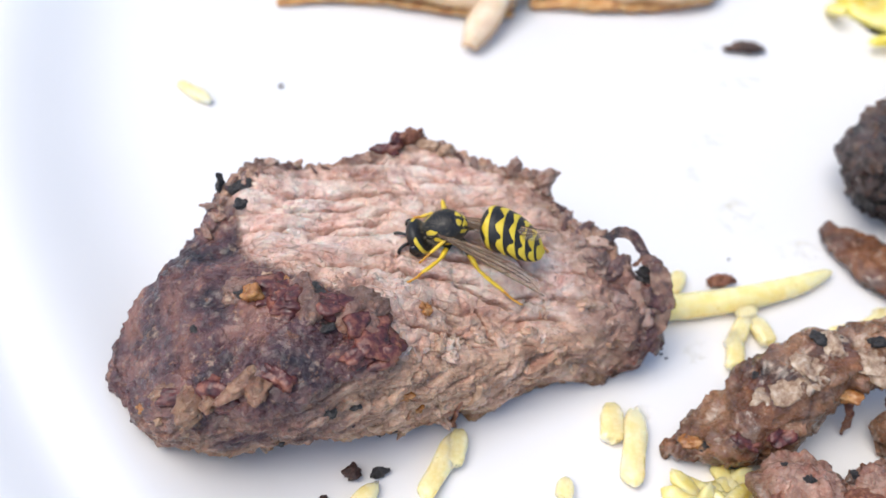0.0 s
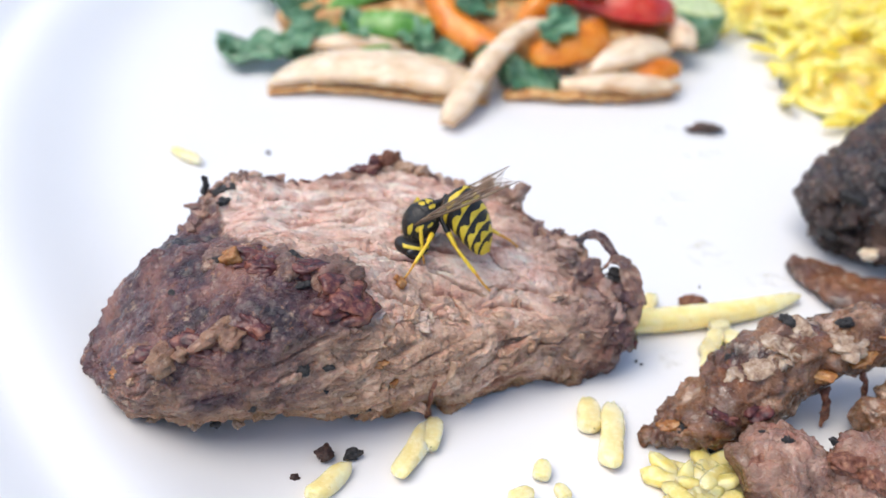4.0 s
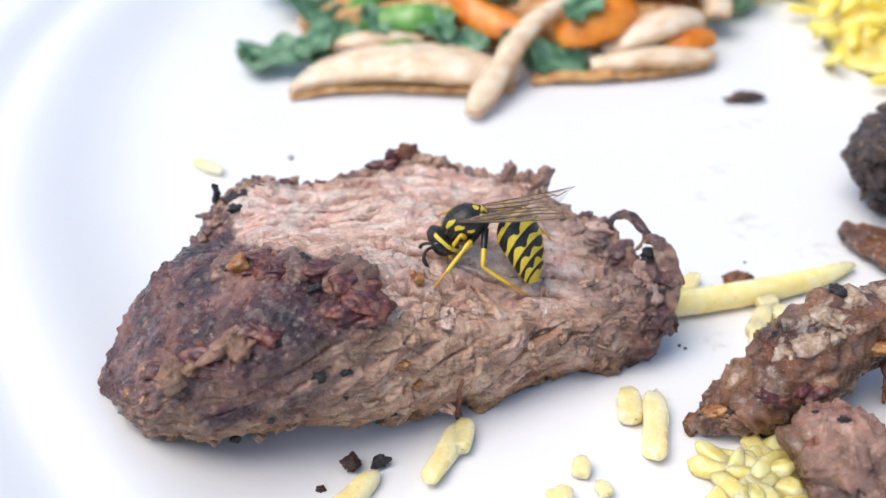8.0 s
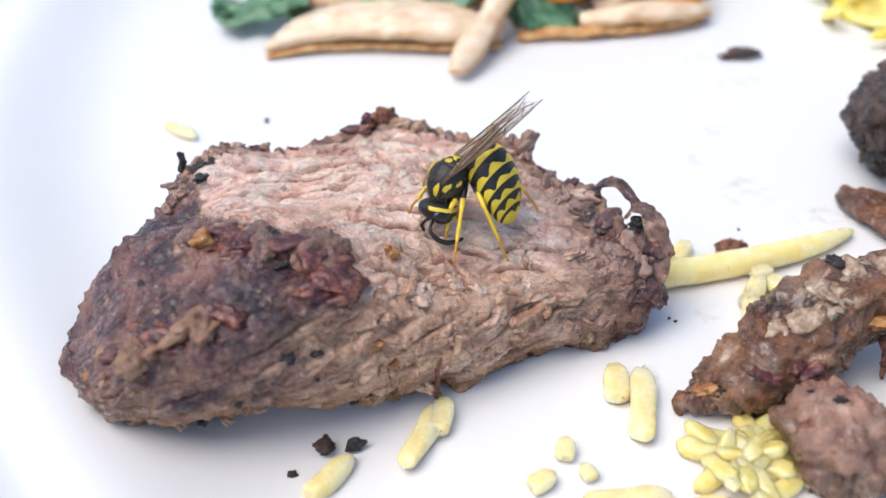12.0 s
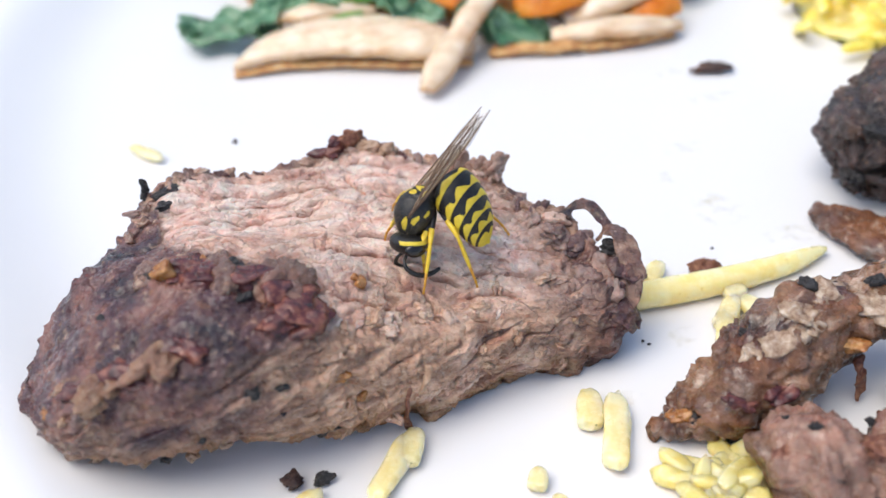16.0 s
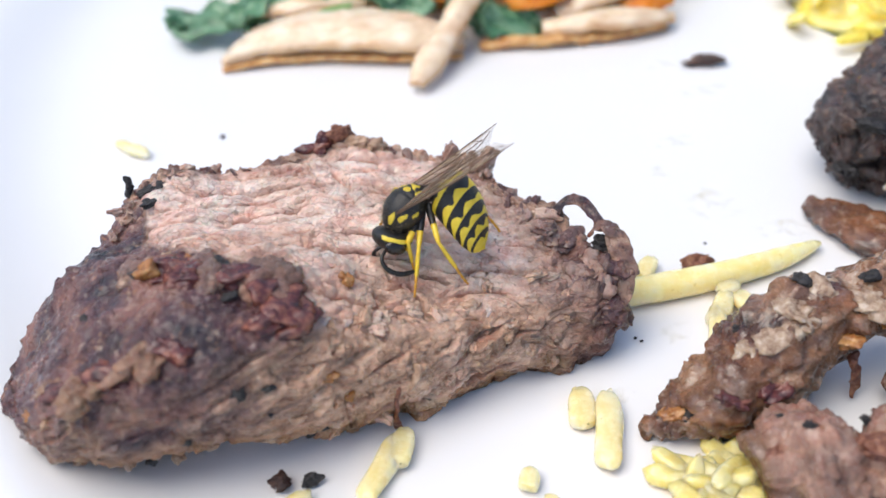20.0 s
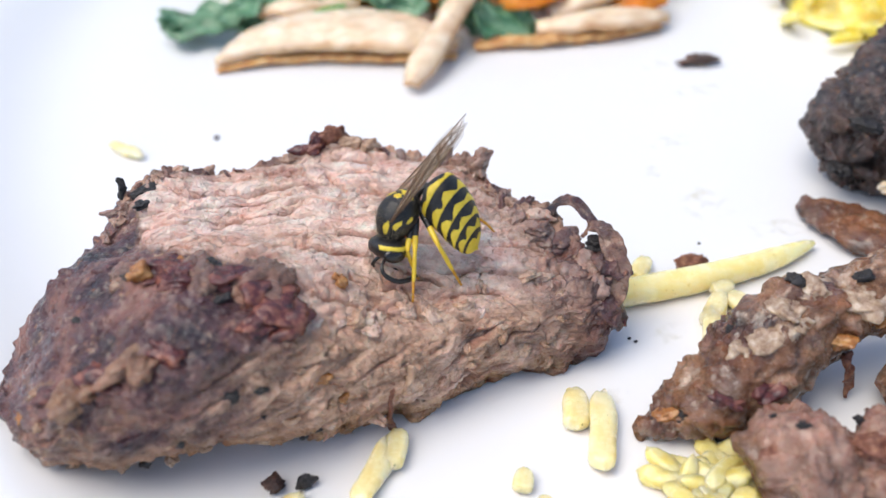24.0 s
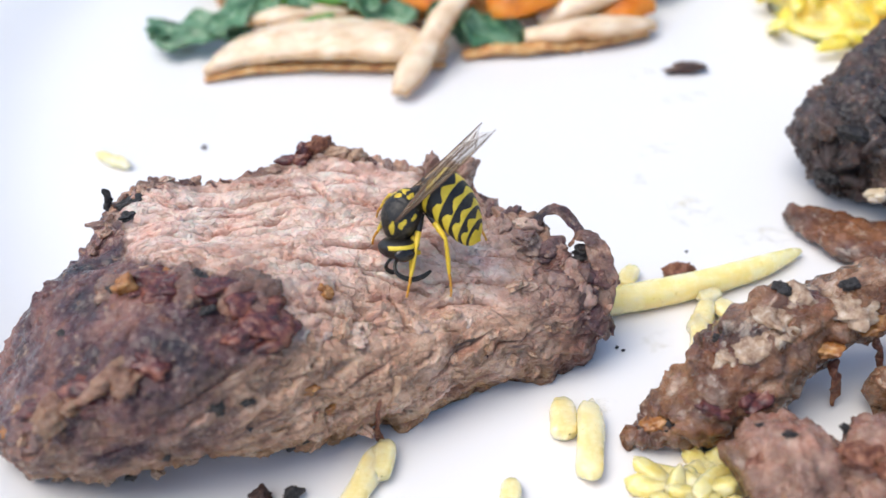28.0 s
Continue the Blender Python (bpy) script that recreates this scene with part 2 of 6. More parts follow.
def meat_material(name, raw, brown, crust, gloss=0.45, grain=(1, 1, 1), wet=0.45):
    """Cooked meat: masks 'crust' and 'pink' on the mesh choose between seared crust, brown side and pink inside."""
    n = Nodes(name)
    fine, mid, big = n.noise(0.7, 6, 0.65), n.noise(2.4, 6, 0.68, grain, offset=0.3), n.noise(6, 4, 0.6, offset=0.9)
    c_in = n.ramp(mid, [(0.28, raw[0]), (0.42, raw[1]), (0.58, raw[2]), (0.74, tuple(min(0.85, 1.2 * k) for k in raw[2]))])
    c_side = n.ramp(n.noise(3.0, 7, 0.72, (0.6, 0.6, 1.4), offset=1.7), [(0.3, brown[0]), (0.44, tuple(0.6 * k for k in brown[1])), (0.52, brown[1]), (0.68, brown[2])])
    c_crust = n.ramp(big, [(0.32, crust[0]), (0.5, crust[1]), (0.66, crust[2])])
    col = n.mix(n.attr("pink"), c_side, c_in)
    col = n.mix(n.attr("sear"), col, n.ramp(n.noise(1.8, 5, 0.65, offset=6.1), [(0.3, (0.16, 0.07, 0.035)), (0.5, (0.42, 0.22, 0.10)), (0.68, (0.60, 0.38, 0.20))]))
    # Clefts take a darker red: reddened flesh plus painted-in shade of their depth.
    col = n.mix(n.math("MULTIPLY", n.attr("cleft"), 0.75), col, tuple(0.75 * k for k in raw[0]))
    col = n.mix(n.attr("crust"), col, c_crust)
    red = n.value(n.noise(3.2, 4, 0.6, offset=9.4), 0.58, 0.72)
    col = n.mix(n.math("MULTIPLY", red, 0.28), col, tuple(0.5 * k for k in raw[0]))
    fleck = n.math("MULTIPLY", n.attr("crust"), n.value(n.noise(1.3, 5, 0.7, offset=12.0), 0.57, 0.66))
    col = n.mix(n.math("MULTIPLY", fleck, 0.45), col, (0.46, 0.23, 0.12))
    tan = n.value(n.noise(1.7, 4, 0.65, offset=4.4), 0.58, 0.72)
    tan = n.math("MULTIPLY", tan, n.value(n.attr("pink"), 0.0, 1.0, 1.0, 0.35))
    col = n.mix(n.math("MULTIPLY", tan, 0.55), col, tuple(0.9 * k for k in brown[2]))
    speck = n.value(n.noise(1.0, 3, 0.6, offset=2.1), 0.655, 0.70)
    col = n.mix(n.math("MULTIPLY", speck, 0.45), col, (0.025, 0.02, 0.022))
    fissure, crumbs = n.cracks(1.9, grain, 0.035), n.cracks(0.62, grain, 0.06)
    fissure = n.math("MULTIPLY", fissure, n.value(n.noise(4.5, 3, 0.5, offset=21.0), 0.42, 0.6))
    crumbs = n.math("MULTIPLY", crumbs, n.value(n.noise(2.8, 3, 0.5, offset=23.0), 0.4, 0.6))
    # Dark red along the fissures paints their shade on top of the relief.
    col = n.mix(n.math("MULTIPLY", fissure, 0.2), col, tuple(0.5 * k for k in raw[0]))
    col = n.mix(0.22, col, n.ramp(fine, [(0.3, (0.42, 0.38, 0.37)), (0.6, (1, 1, 1))]), "MULTIPLY")
    rough = n.value(n.noise(1.5, 4, 0.6, offset=7.0), 0.35, 0.68, gloss - 0.2, gloss + 0.25)
    rough = n.math("SUBTRACT", rough, n.math("MULTIPLY", n.attr("crust"), 0.08))
    n.set(Base_Color=col, Roughness=rough, Coat_Weight=n.value(n.noise(2.2, 4, 0.6, offset=15.0), 0.42, 0.6, 0.12, wet), Coat_Roughness=0.12, Subsurface_Weight=0.22, Subsurface_Scale=0.001)
    n.bsdf.inputs["Subsurface Radius"].default_value = (1.0, 0.4, 0.25)
    height = n.math("ADD", fine, n.math("MULTIPLY", n.noise(0.28, 3, 0.6), 0.6))
    height = n.math("SUBTRACT", height, n.math("ADD", n.math("MULTIPLY", fissure, 0.55), n.math("MULTIPLY", crumbs, 0.4)))
    n.bump(height, 0.36, 1.0)
    return n.mat


def simple(name, stops, mm=2.0, rough=(0.35, 0.6), bump=0.1, sss=0.0, vary=0.0, radius=(1, 0.8, 0.4), stretch=(1, 1, 1)):
    """One substance with a mottled colour, uneven gloss and fine relief."""
    n = Nodes(name)
    f = n.noise(mm, 5, 0.6, stretch)
    k = len(stops)
    col = n.ramp(f, [(0.3 + 0.4 * i / max(1, k - 1), c) for i, c in enumerate(stops)])
    if vary:
        col = n.mix(vary, col, n.ramp(n.rand(), [(0.0, (0.75, 0.7, 0.6)), (1.0, (1, 1, 1))]), "MULTIPLY")
    n.set(Base_Color=col, Roughness=n.value(n.noise(mm * 0.6, 3, 0.5, offset=3.0), 0.3, 0.7, rough[0], rough[1]))
    if sss:
        n.set(Subsurface_Weight=sss, Subsurface_Scale=0.0015)
        n.bsdf.inputs["Subsurface Radius"].default_value = radius
    if bump:
        n.bump(n.noise(mm * 0.35, 4, 0.6, stretch), bump, 0.7)
    return n.mat


def plate_material():
    n = Nodes("glazed_white")
    big = n.noise(60, 3, 0.5)
    col = n.ramp(big, [(0.3, (0.74, 0.74, 0.74)), (0.7, (0.78, 0.78, 0.775))])
    spots = n.value(n.noise(3.5, 4, 0.7, offset=1.0), 0.70, 0.78)
    col = n.mix(n.math("MULTIPLY", spots, 0.12), col, (0.6, 0.55, 0.4))
    n.set(Base_Color=col, Roughness=n.value(n.noise(9, 3, 0.5, offset=5.0), 0.3, 0.7, 0.3, 0.4), Coat_Weight=0.1, Coat_Roughness=0.2)
    n.bump(n.noise(30, 1, 0.4), 0.03, 0.2)
    return n.mat


M_PLATE = plate_material()
M_STEAK = meat_material("roast_beef", [(0.56, 0.235, 0.165), (0.82, 0.535, 0.43), (0.90, 0.72, 0.61)],
                        [(0.32, 0.13, 0.068), (0.60, 0.355, 0.23), (0.75, 0.54, 0.385)],
                        [(0.022, 0.013, 0.02), (0.105, 0.046, 0.052), (0.25, 0.115, 0.09)], 0.34, (0.7, 1, 1), 0.45)
M_MEAT = meat_material("brown_meat", [(0.50, 0.20, 0.17), (0.60, 0.31, 0.25), (0.64, 0.42, 0.34)],
                       [(0.09, 0.032, 0.013), (0.33, 0.165, 0.085), (0.66, 0.51, 0.39)],
                       [(0.03, 0.012, 0.007), (0.13, 0.045, 0.022), (0.29, 0.115, 0.045)], 0.2, wet=0.95)
M_SLICE = meat_material("pink_meat", [(0.44, 0.15, 0.11), (0.60, 0.29, 0.22), (0.68, 0.42, 0.33)],
                        [(0.10, 0.045, 0.022), (0.26, 0.14, 0.078), (0.46, 0.32, 0.22)],
                        [(0.04, 0.018, 0.012), (0.12, 0.052, 0.03), (0.24, 0.12, 0.07)], 0.26, wet=0.8)
M_CHAR = meat_material("charred_meat", [(0.25, 0.13, 0.1), (0.3, 0.16, 0.12), (0.4, 0.25, 0.2)],
                       [(0.06, 0.03, 0.02), (0.12, 0.065, 0.045), (0.22, 0.13, 0.1)],
                       [(0.011, 0.012, 0.015), (0.05, 0.038, 0.037), (0.17, 0.105, 0.09)], 0.42)
M_PEPPER = simple("black_pepper", [(0.004, 0.004, 0.005), (0.02, 0.018, 0.018), (0.05, 0.045, 0.045)], 0.5, (0.4, 0.7), 0.25)
M_BURNT = simple("burnt_crumb", [(0.015, 0.008, 0.007), (0.05, 0.022, 0.016), (0.1, 0.05, 0.035)], 0.6, (0.4, 0.7), 0.25)
M_AMBER = simple("amber_fat", [(0.20, 0.065, 0.016), (0.33, 0.14, 0.042), (0.48, 0.26, 0.10)], 1.0, (0.12, 0.35), 0.1, 0.2)
M_FIBRE = simple("dried_fibre", [(0.10, 0.03, 0.02), (0.20, 0.075, 0.045), (0.36, 0.18, 0.1)], 0.6, (0.35, 0.6), 0.2, 0.1)
def rice_material(name, stops):
    n = Nodes(name)
    col = n.ramp(n.noise(2.6, 4, 0.6), [(0.3, stops[0]), (0.5, stops[1]), (0.68, stops[2])])
    col = n.mix(n.math("MULTIPLY", n.value(n.noise(1.3, 3, 0.6, offset=3.0), 0.62, 0.72), 0.35), col, (0.50, 0.27, 0.06))
    col = n.mix(n.math("MULTIPLY", n.value(n.noise(0.5, 2, 0.5, offset=8.0), 0.76, 0.78), 0.6), col, (0.10, 0.06, 0.03))
    col = n.mix(0.25, col, n.ramp(n.rand(), [(0.0, (0.92, 0.82, 0.62)), (1.0, (1, 1, 1))]), "MULTIPLY")
    n.set(Base_Color=col, Roughness=n.value(n.noise(1.2, 3, 0.5, offset=5.0), 0.3, 0.7, 0.1, 0.3), Subsurface_Weight=0.9, Subsurface_Scale=0.004, Transmission_Weight=0.0, Coat_Weight=0.3, Coat_Roughness=0.12)
    n.bsdf.inputs["Subsurface Radius"].default_value = (1, 0.88, 0.5)
    n.bump(n.noise(0.6, 4, 0.6, (0.4, 1, 1)), 0.1, 0.8)
    return n.mat


M_RICE = rice_material("saffron_rice", [(0.88, 0.62, 0.25), (0.94, 0.74, 0.40), (0.96, 0.82, 0.55)])
M_NOODLE = rice_material("yellow_noodle", [(0.92, 0.68, 0.25), (0.95, 0.76, 0.36), (0.96, 0.82, 0.50)])
M_CLUMP_RICE = rice_material("clumped_yellow_rice", [(0.88, 0.58, 0.13), (0.93, 0.70, 0.27), (0.95, 0.78, 0.42)])
M_YELLOW_RICE = rice_material("bright_yellow_rice", [(0.84, 0.60, 0.07), (0.89, 0.71, 0.16), (0.92, 0.80, 0.34)])
def onion_material():
    n = Nodes("cooked_onion")
    col = n.ramp(n.noise(5.0, 5, 0.6, (1, 2.5, 1)), [(0.3, (0.60, 0.40, 0.24)), (0.5, (0.76, 0.60, 0.42)), (0.7, (0.84, 0.74, 0.60))])
    col = n.mix(n.math("MULTIPLY", n.attr("rim"), 0.7), col, (0.46, 0.22, 0.08))
    col = n.mix(n.math("MULTIPLY", n.value(n.noise(1.2, 3, 0.6, offset=4.0), 0.66, 0.72), 0.6), col, (0.12, 0.07, 0.03))
    n.set(Base_Color=col, Roughness=n.value(n.noise(2.0, 3, 0.5, offset=6.0), 0.3, 0.7, 0.1, 0.3), Subsurface_Weight=0.5, Subsurface_Scale=0.003)
    n.bsdf.inputs["Subsurface Radius"].default_value = (1, 0.75, 0.45)
    n.bump(n.noise(1.5, 4, 0.6, (0.4, 3, 1)), 0.12, 0.6)
    return n.mat


M_ONION = onion_material()
M_ONION_EDGE = simple("browned_onion", [(0.34, 0.12, 0.04), (0.60, 0.32, 0.11), (0.72, 0.50, 0.26)], 2.0, (0.25, 0.45), 0.1, 0.2)
# Leaf greens are lightened, which puts the leaves' sheen into the colour.
M_LEAF = simple("dark_green_leaf", [(0.025, 0.09, 0.045), (0.08, 0.21, 0.10), (0.26, 0.42, 0.27)], 3.0, (0.2, 0.4), 0.25, 0.05)
M_GREEN = simple("green_pepper_flesh", [(0.05, 0.2, 0.02), (0.12, 0.32, 0.05), (0.3, 0.48, 0.18)], 4.0, (0.2, 0.4), 0.06, 0.15)
M_ORANGE = simple("orange_pepper_flesh", [(0.55, 0.12, 0.005), (0.75, 0.22, 0.01), (0.8, 0.34, 0.06)], 4.0, (0.18, 0.4), 0.06, 0.2)
M_RED = simple("red_pepper_flesh", [(0.35, 0.01, 0.008), (0.55, 0.025, 0.015), (0.65, 0.10, 0.05)], 4.0, (0.15, 0.35), 0.06, 0.2)
M_CUKE = simple("cucumber_flesh", [(0.42, 0.50, 0.18), (0.55, 0.62, 0.30), (0.62, 0.66, 0.40)], 3.0, (0.2, 0.4), 0.05, 0.3)
M_TABLE = simple("pale_table_top", [(0.62, 0.62, 0.62), (0.70, 0.70, 0.69), (0.74, 0.74, 0.73)], 40, (0.4, 0.6), 0.05)


# ---- the setting: table and plate ----
def box(x0, y0, z0, x1, y1, z1, bevel=3.0):
    bm = bmesh.new()
    bmesh.ops.create_cube(bm, size=1)
    for v in bm.verts:
        v.co = Vector(((x0 + x1) / 2 + v.co.x * (x1 - x0), (y0 + y1) / 2 + v.co.y * (y1 - y0), (z0 + z1) / 2 + v.co.z * (z1 - z0))) * MM
    bmesh.ops.bevel(bm, geom=bm.edges[:], offset=bevel * MM, segments=3, affect="EDGES")
    me = bpy.data.meshes.new("box")
    bm.to_mesh(me)
    bm.free()
    return me


table_me = box(-700, -350, -46, 1100, 800, -18)
table_me.materials.append(M_TABLE)
solo("table_top", table_me, "pale smooth table top under the white plate", "table", kind="structure")

PLATE_C = (115.0, 166.0)


def revolve(profile, cols, centre):
    p = np.asarray(profile, float)
    a = np.linspace(0, 2 * math.pi, cols, endpoint=False)
    v = np.stack([centre[0] + p[:, :1] * np.cos(a), centre[1] + p[:, :1] * np.sin(a), p[:, 1:] + 0 * a], -1).reshape(-1, 3)
    v = np.vstack([v, (centre[0], centre[1], p[0, 1]), (centre[0], centre[1], p[-1, 1])])
    return v, ring_faces(len(p), cols)


def build_plate():
    r = np.concatenate([np.linspace(2, 158, 30), np.linspace(159, 236, 130)])
    top = np.column_stack([r, 6.6 * smooth(160, 186.5, r) ** 1.9 + 3.2 * smooth(189.5, 199, r) + 9.0 * smooth(194, 262, r) ** 1.2])
    low = spline([(236, top[-1, 1]), (237.5, top[-1, 1] - 1), (236, top[-1, 1] - 2.4), (222, 8.0), (200, 1.5), (185, -3.5), (172, -6), (150, -6.5), (148, -18), (144, -18), (142, -6.5), (60, -6), (2, -6)], 80)[1:]
    v, f = revolve(np.vstack([top, low]), 300, PLATE_C)
    f = [q[::-1] for q in f]
    solo("plate", mesh_from("plate", v, f, M_PLATE), "large round glossy white plate with a raised rim", "plate")


build_plate()


# ---- the large piece of roast beef ----
def heights(xy, controls, width):
    """A smooth surface through a few heights."""
    c = np.asarray(controls, float)
    k = lambda a, b: np.sqrt(((a[:, None] - b[None]) ** 2).sum(-1) + width ** 2)
    base = c[:, 2].mean()
    w = np.linalg.solve(k(c[:, :2], c[:, :2]), c[:, 2] - base)
    return base + k(xy, c[:, :2]) @ w


STEAK_TOP = [(-33.4, 66), (-31.0, 70.4), (-27.0, 76.0), (-24.4, 80), (-22.8, 84.5), (-17.5, 90), (-8, 92), (1, 96.5), (8, 94.5), (14.5, 92.5), (18.6, 90.6), (20.4, 86.6), (22.8, 85.0), (26.2, 82.2), (28.8, 78.6),
             (31.0, 74.5), (29.5, 70.2), (20, 67.3), (10, 62.6), (3, 60.0), (-5, 56.6), (-12, 54.4), (-20, 53.2), (-26, 55.2), (-30.6, 60)]
STEAK_Z = [(-33, 65.5, 8.5), (-29, 66.5, 13.2), (-28.5, 69.5, 14.6), (-24, 79.5, 15.5), (-22.5, 84, 17), (-17, 89, 16.5), (-8, 91, 15.5), (1, 96, 15.5), (8, 94, 14.5), (18.5, 90, 14), (20.5, 85, 12.8), (25.5, 82, 13), (29, 77, 10.6),
           (27, 71, 9.5), (22, 72, 10.3), (17, 69, 11.3), (12, 68, 12), (7, 64.5, 13), (2, 65.5, 16.2), (-2, 59.5, 17.8), (-4, 63, 18.8), (-10, 62.5, 20.5), (-7, 57, 19), (-16, 64.5, 20), (-13, 55.5, 18.8), (-20, 55, 16.8),
           (-26, 55.5, 13.5), (-22, 61, 17.2), (-14, 74, 18), (-9, 79, 16.3), (0, 78, 16.2), (10, 78, 15.3)]
STEAK_CENTRE = np.array((-1.0, 75.5))


def steak_surface(xy):
    """Top of the meat before its relief."""
    return heights(np.atleast_2d(np.asarray(xy, float)), STEAK_Z, 4.0)


def crust_mask(p):
    """Where the seared, dark outside shows: the sloping plateau at the thick end, mottled down its sides, the back edge and the far end."""
    wob = 2.4 * fbm(p, 6.0, 4, 2.0) + 0.7 * perlin(p, 1.2, 3.0)
    x, y, z = p.T
    edge = spline([(-23, 88), (-21.5, 80), (-20, 75), (-15.5, 70), (-9, 67.2), (-5, 65.2), (-2.5, 61.5), (-1, 52)], 60)
    d = np.interp(y, edge[::-1, 1], edge[::-1, 0]) - x
    face = smooth(-1.2, 1.6, d + wob)
    below = smooth(0.8, 3.6, steak_surface(p[:, :2]) - z + 0.5 * wob)
    side = smooth(3, -13, x + 2.6 * wob) * smooth(3.5, 11.0, z + 2.2 * fbm(p, 4.0, 3, 6.0)) * (0.62 + 0.38 * smooth(-0.3, 0.4, fbm(p, 5.0, 3, 8.0)))
    side = np.maximum(side, 0.85 * smooth(-23, -29, x + wob) * smooth(1.5, 4.5, z + wob))
    face = face * (1 - below) + below * side * smooth(-8, 0, d + wob)
    back = smooth(0.5, 2.4, (y - np.interp(x, [-24, -16, -7, 1, 9, 16, 22], [83, 87.5, 89.5, 93.5, 93, 91, 87])) + wob)
    far = smooth(15.5, 25, x + 0.25 * (y - 76) + 2.4 * wob)
    return np.clip(np.maximum.reduce([face, 0.6 * back, 0.4 * far + 0.55 * smooth(25, 30, x + wob)]), 0, 1)


def groove(p, a, b, width, seed):
    """Depth of a wandering crack from a to b in plan."""
    a, b = np.array(a, float), np.array(b, float)
    q = p[:, :2] + 0.5 * np.column_stack([perlin(p, 3.0, seed), perlin(p, 2.2, seed + 1)])
    k = np.clip(((q - a) @ (b - a)) / ((b - a) @ (b - a)), 0, 1)
    d = np.linalg.norm(q - a - k[:, None] * (b - a), axis=1)
    return np.exp(-(d / width) ** 2) * smooth(0, 0.12, k) * smooth(1, 0.85, k)


def build_steak():
    cols, nt, nw = 800, 140, 120
    rim = spline(STEAK_TOP, 2400, True)
    ang = np.arctan2(rim[:, 1] - STEAK_CENTRE[1], rim[:, 0] - STEAK_CENTRE[0])
    rad = np.hypot(rim[:, 0] - STEAK_CENTRE[0], rim[:, 1] - STEAK_CENTRE[1])
    o = np.argsort(ang)
    a = np.linspace(-math.pi, math.pi, cols, endpoint=False)
    r = np.interp(a, ang[o], rad[o], period=2 * math.pi)
    way = np.stack([np.cos(a), np.sin(a)], -1)
    s = np.linspace(0.02, 1, nt) ** 0.75
    front = smooth(-2, -9, way[:, 1] * r)
    rows = []
    for k in s:
        xy = STEAK_CENTRE + way * (r * k)[:, None]
        z = steak_surface(xy) - (0.7 + 0.7 * front) * k ** 16
        rows.append(np.column_stack([xy, z]))
    z_rim = rows[-1][:, 2]
    lift = 4.2 * smooth(9.0, -16, way[:, 0] * r) * smooth(4, -10, way[:, 1] * r)
    for k in np.linspace(0, 1, nw + 1)[1:]:
        bulge = 1.1 * math.sin(math.pi * min(1, k * 1.15)) - 2.4 * max(0, k - 0.76) / 0.24 * (0.25 + lift / 4.2)
        xy = STEAK_CENTRE + way * (r + bulge)[:, None]
        rows.append(np.column_stack([xy, z_rim + (lift + 0.25 - z_rim) * k]))
    under = rows[-1]
    for k in (0.75, 0.45, 0.2):
        q = under.copy()
        q[:, :2] = STEAK_CENTRE + (under[:, :2] - STEAK_CENTRE) * k
        q[:, 2] = 0.2 + (under[:, 2] - 0.2) * max(0, k - 0.5)
        rows.append(q)
    v = np.vstack(rows + [np.array([[*STEAK_CENTRE, steak_surface(STEAK_CENTRE)[0]]]), np.array([[*STEAK_CENTRE, 0.2]])])
    faces = [f[::-1] for f in ring_faces(len(rows), cols)]
    if grid_normals(v, faces)[cols * 20, 2] < 0:
        faces = [f[::-1] for f in faces]
    nrm = grid_normals(v, faces)
    n_top = cols * nt
    crust = crust_mask(v)
    top = np.zeros(len(v))
    top[:n_top] = np.repeat(smooth(1.0, 0.9, s), cols)
    top[-2] = 1
    ring = np.zeros(len(v))
    ring[:cols * len(rows)] = np.repeat(np.concatenate([s, 1 + np.linspace(0, 1, nw + 1)[1:], [2.2, 2.5, 2.8]]), cols)
    wall = smooth(0.95, 1.05, ring) * smooth(2.15, 2.0, ring)
    # the cut face: strips of muscle along the fibres, each at its own height, with cracks between them, pores and grain
    warp = np.column_stack([fbm(v, 6.0, 2, 40), fbm(v, 6.0, 2, 41), fbm(v, 6.0, 2, 42)])
    x, y, z = v.T
    run = (y - 0.08 * x + 1.0 * warp[:, 1]) / 3.4
    strip_no, strip_at = np.floor(run), run % 1.0
    gap = np.minimum(strip_at, 1 - strip_at)
    strips = 0.5 * perlin(np.column_stack([x, strip_no * 31.7, 0 * x]), 6.5, 51) + 0.35 * smooth(0, 0.22, gap)
    open_gap = smooth(-0.1, 0.3, perlin(np.column_stack([x, strip_no * 23.1, 0 * x]), 7.0, 52))
    seam = np.exp(-(gap / 0.07) ** 2) * open_gap
    f1, f2 = cells((v + 1.2 * warp) * (0.42, 1.0, 0.8), 4.2, 1.0)
    some = smooth(-0.1, 0.35, perlin(v, 6.0, 43))
    pads = strips - 0.9 * seam - 0.5 * np.exp(-((f2 - f1) / 0.07) ** 2) * some
    h1, h2 = cells((v + 0.6 * warp) * (0.7, 1.0, 0.8), 1.5, 2.0)
    crumbly = smooth(-0.2, 0.3, perlin(v, 5.0, 45)) * (0.5 + 0.8 * smooth(76, 69, y))
    pads += 0.36 * facets((v + 0.6 * warp) * (0.75, 1.0, 0.8), 1.8, 3.0) * crumbly + 0.12 * facets(v, 0.9, 5.0)
    pads += (0.16 * smooth(0, 0.4, h2 - h1) - 0.22 * np.exp(-((h2 - h1) / 0.12) ** 2)) * smooth(0.0, 0.4, perlin(v, 3.5, 44))
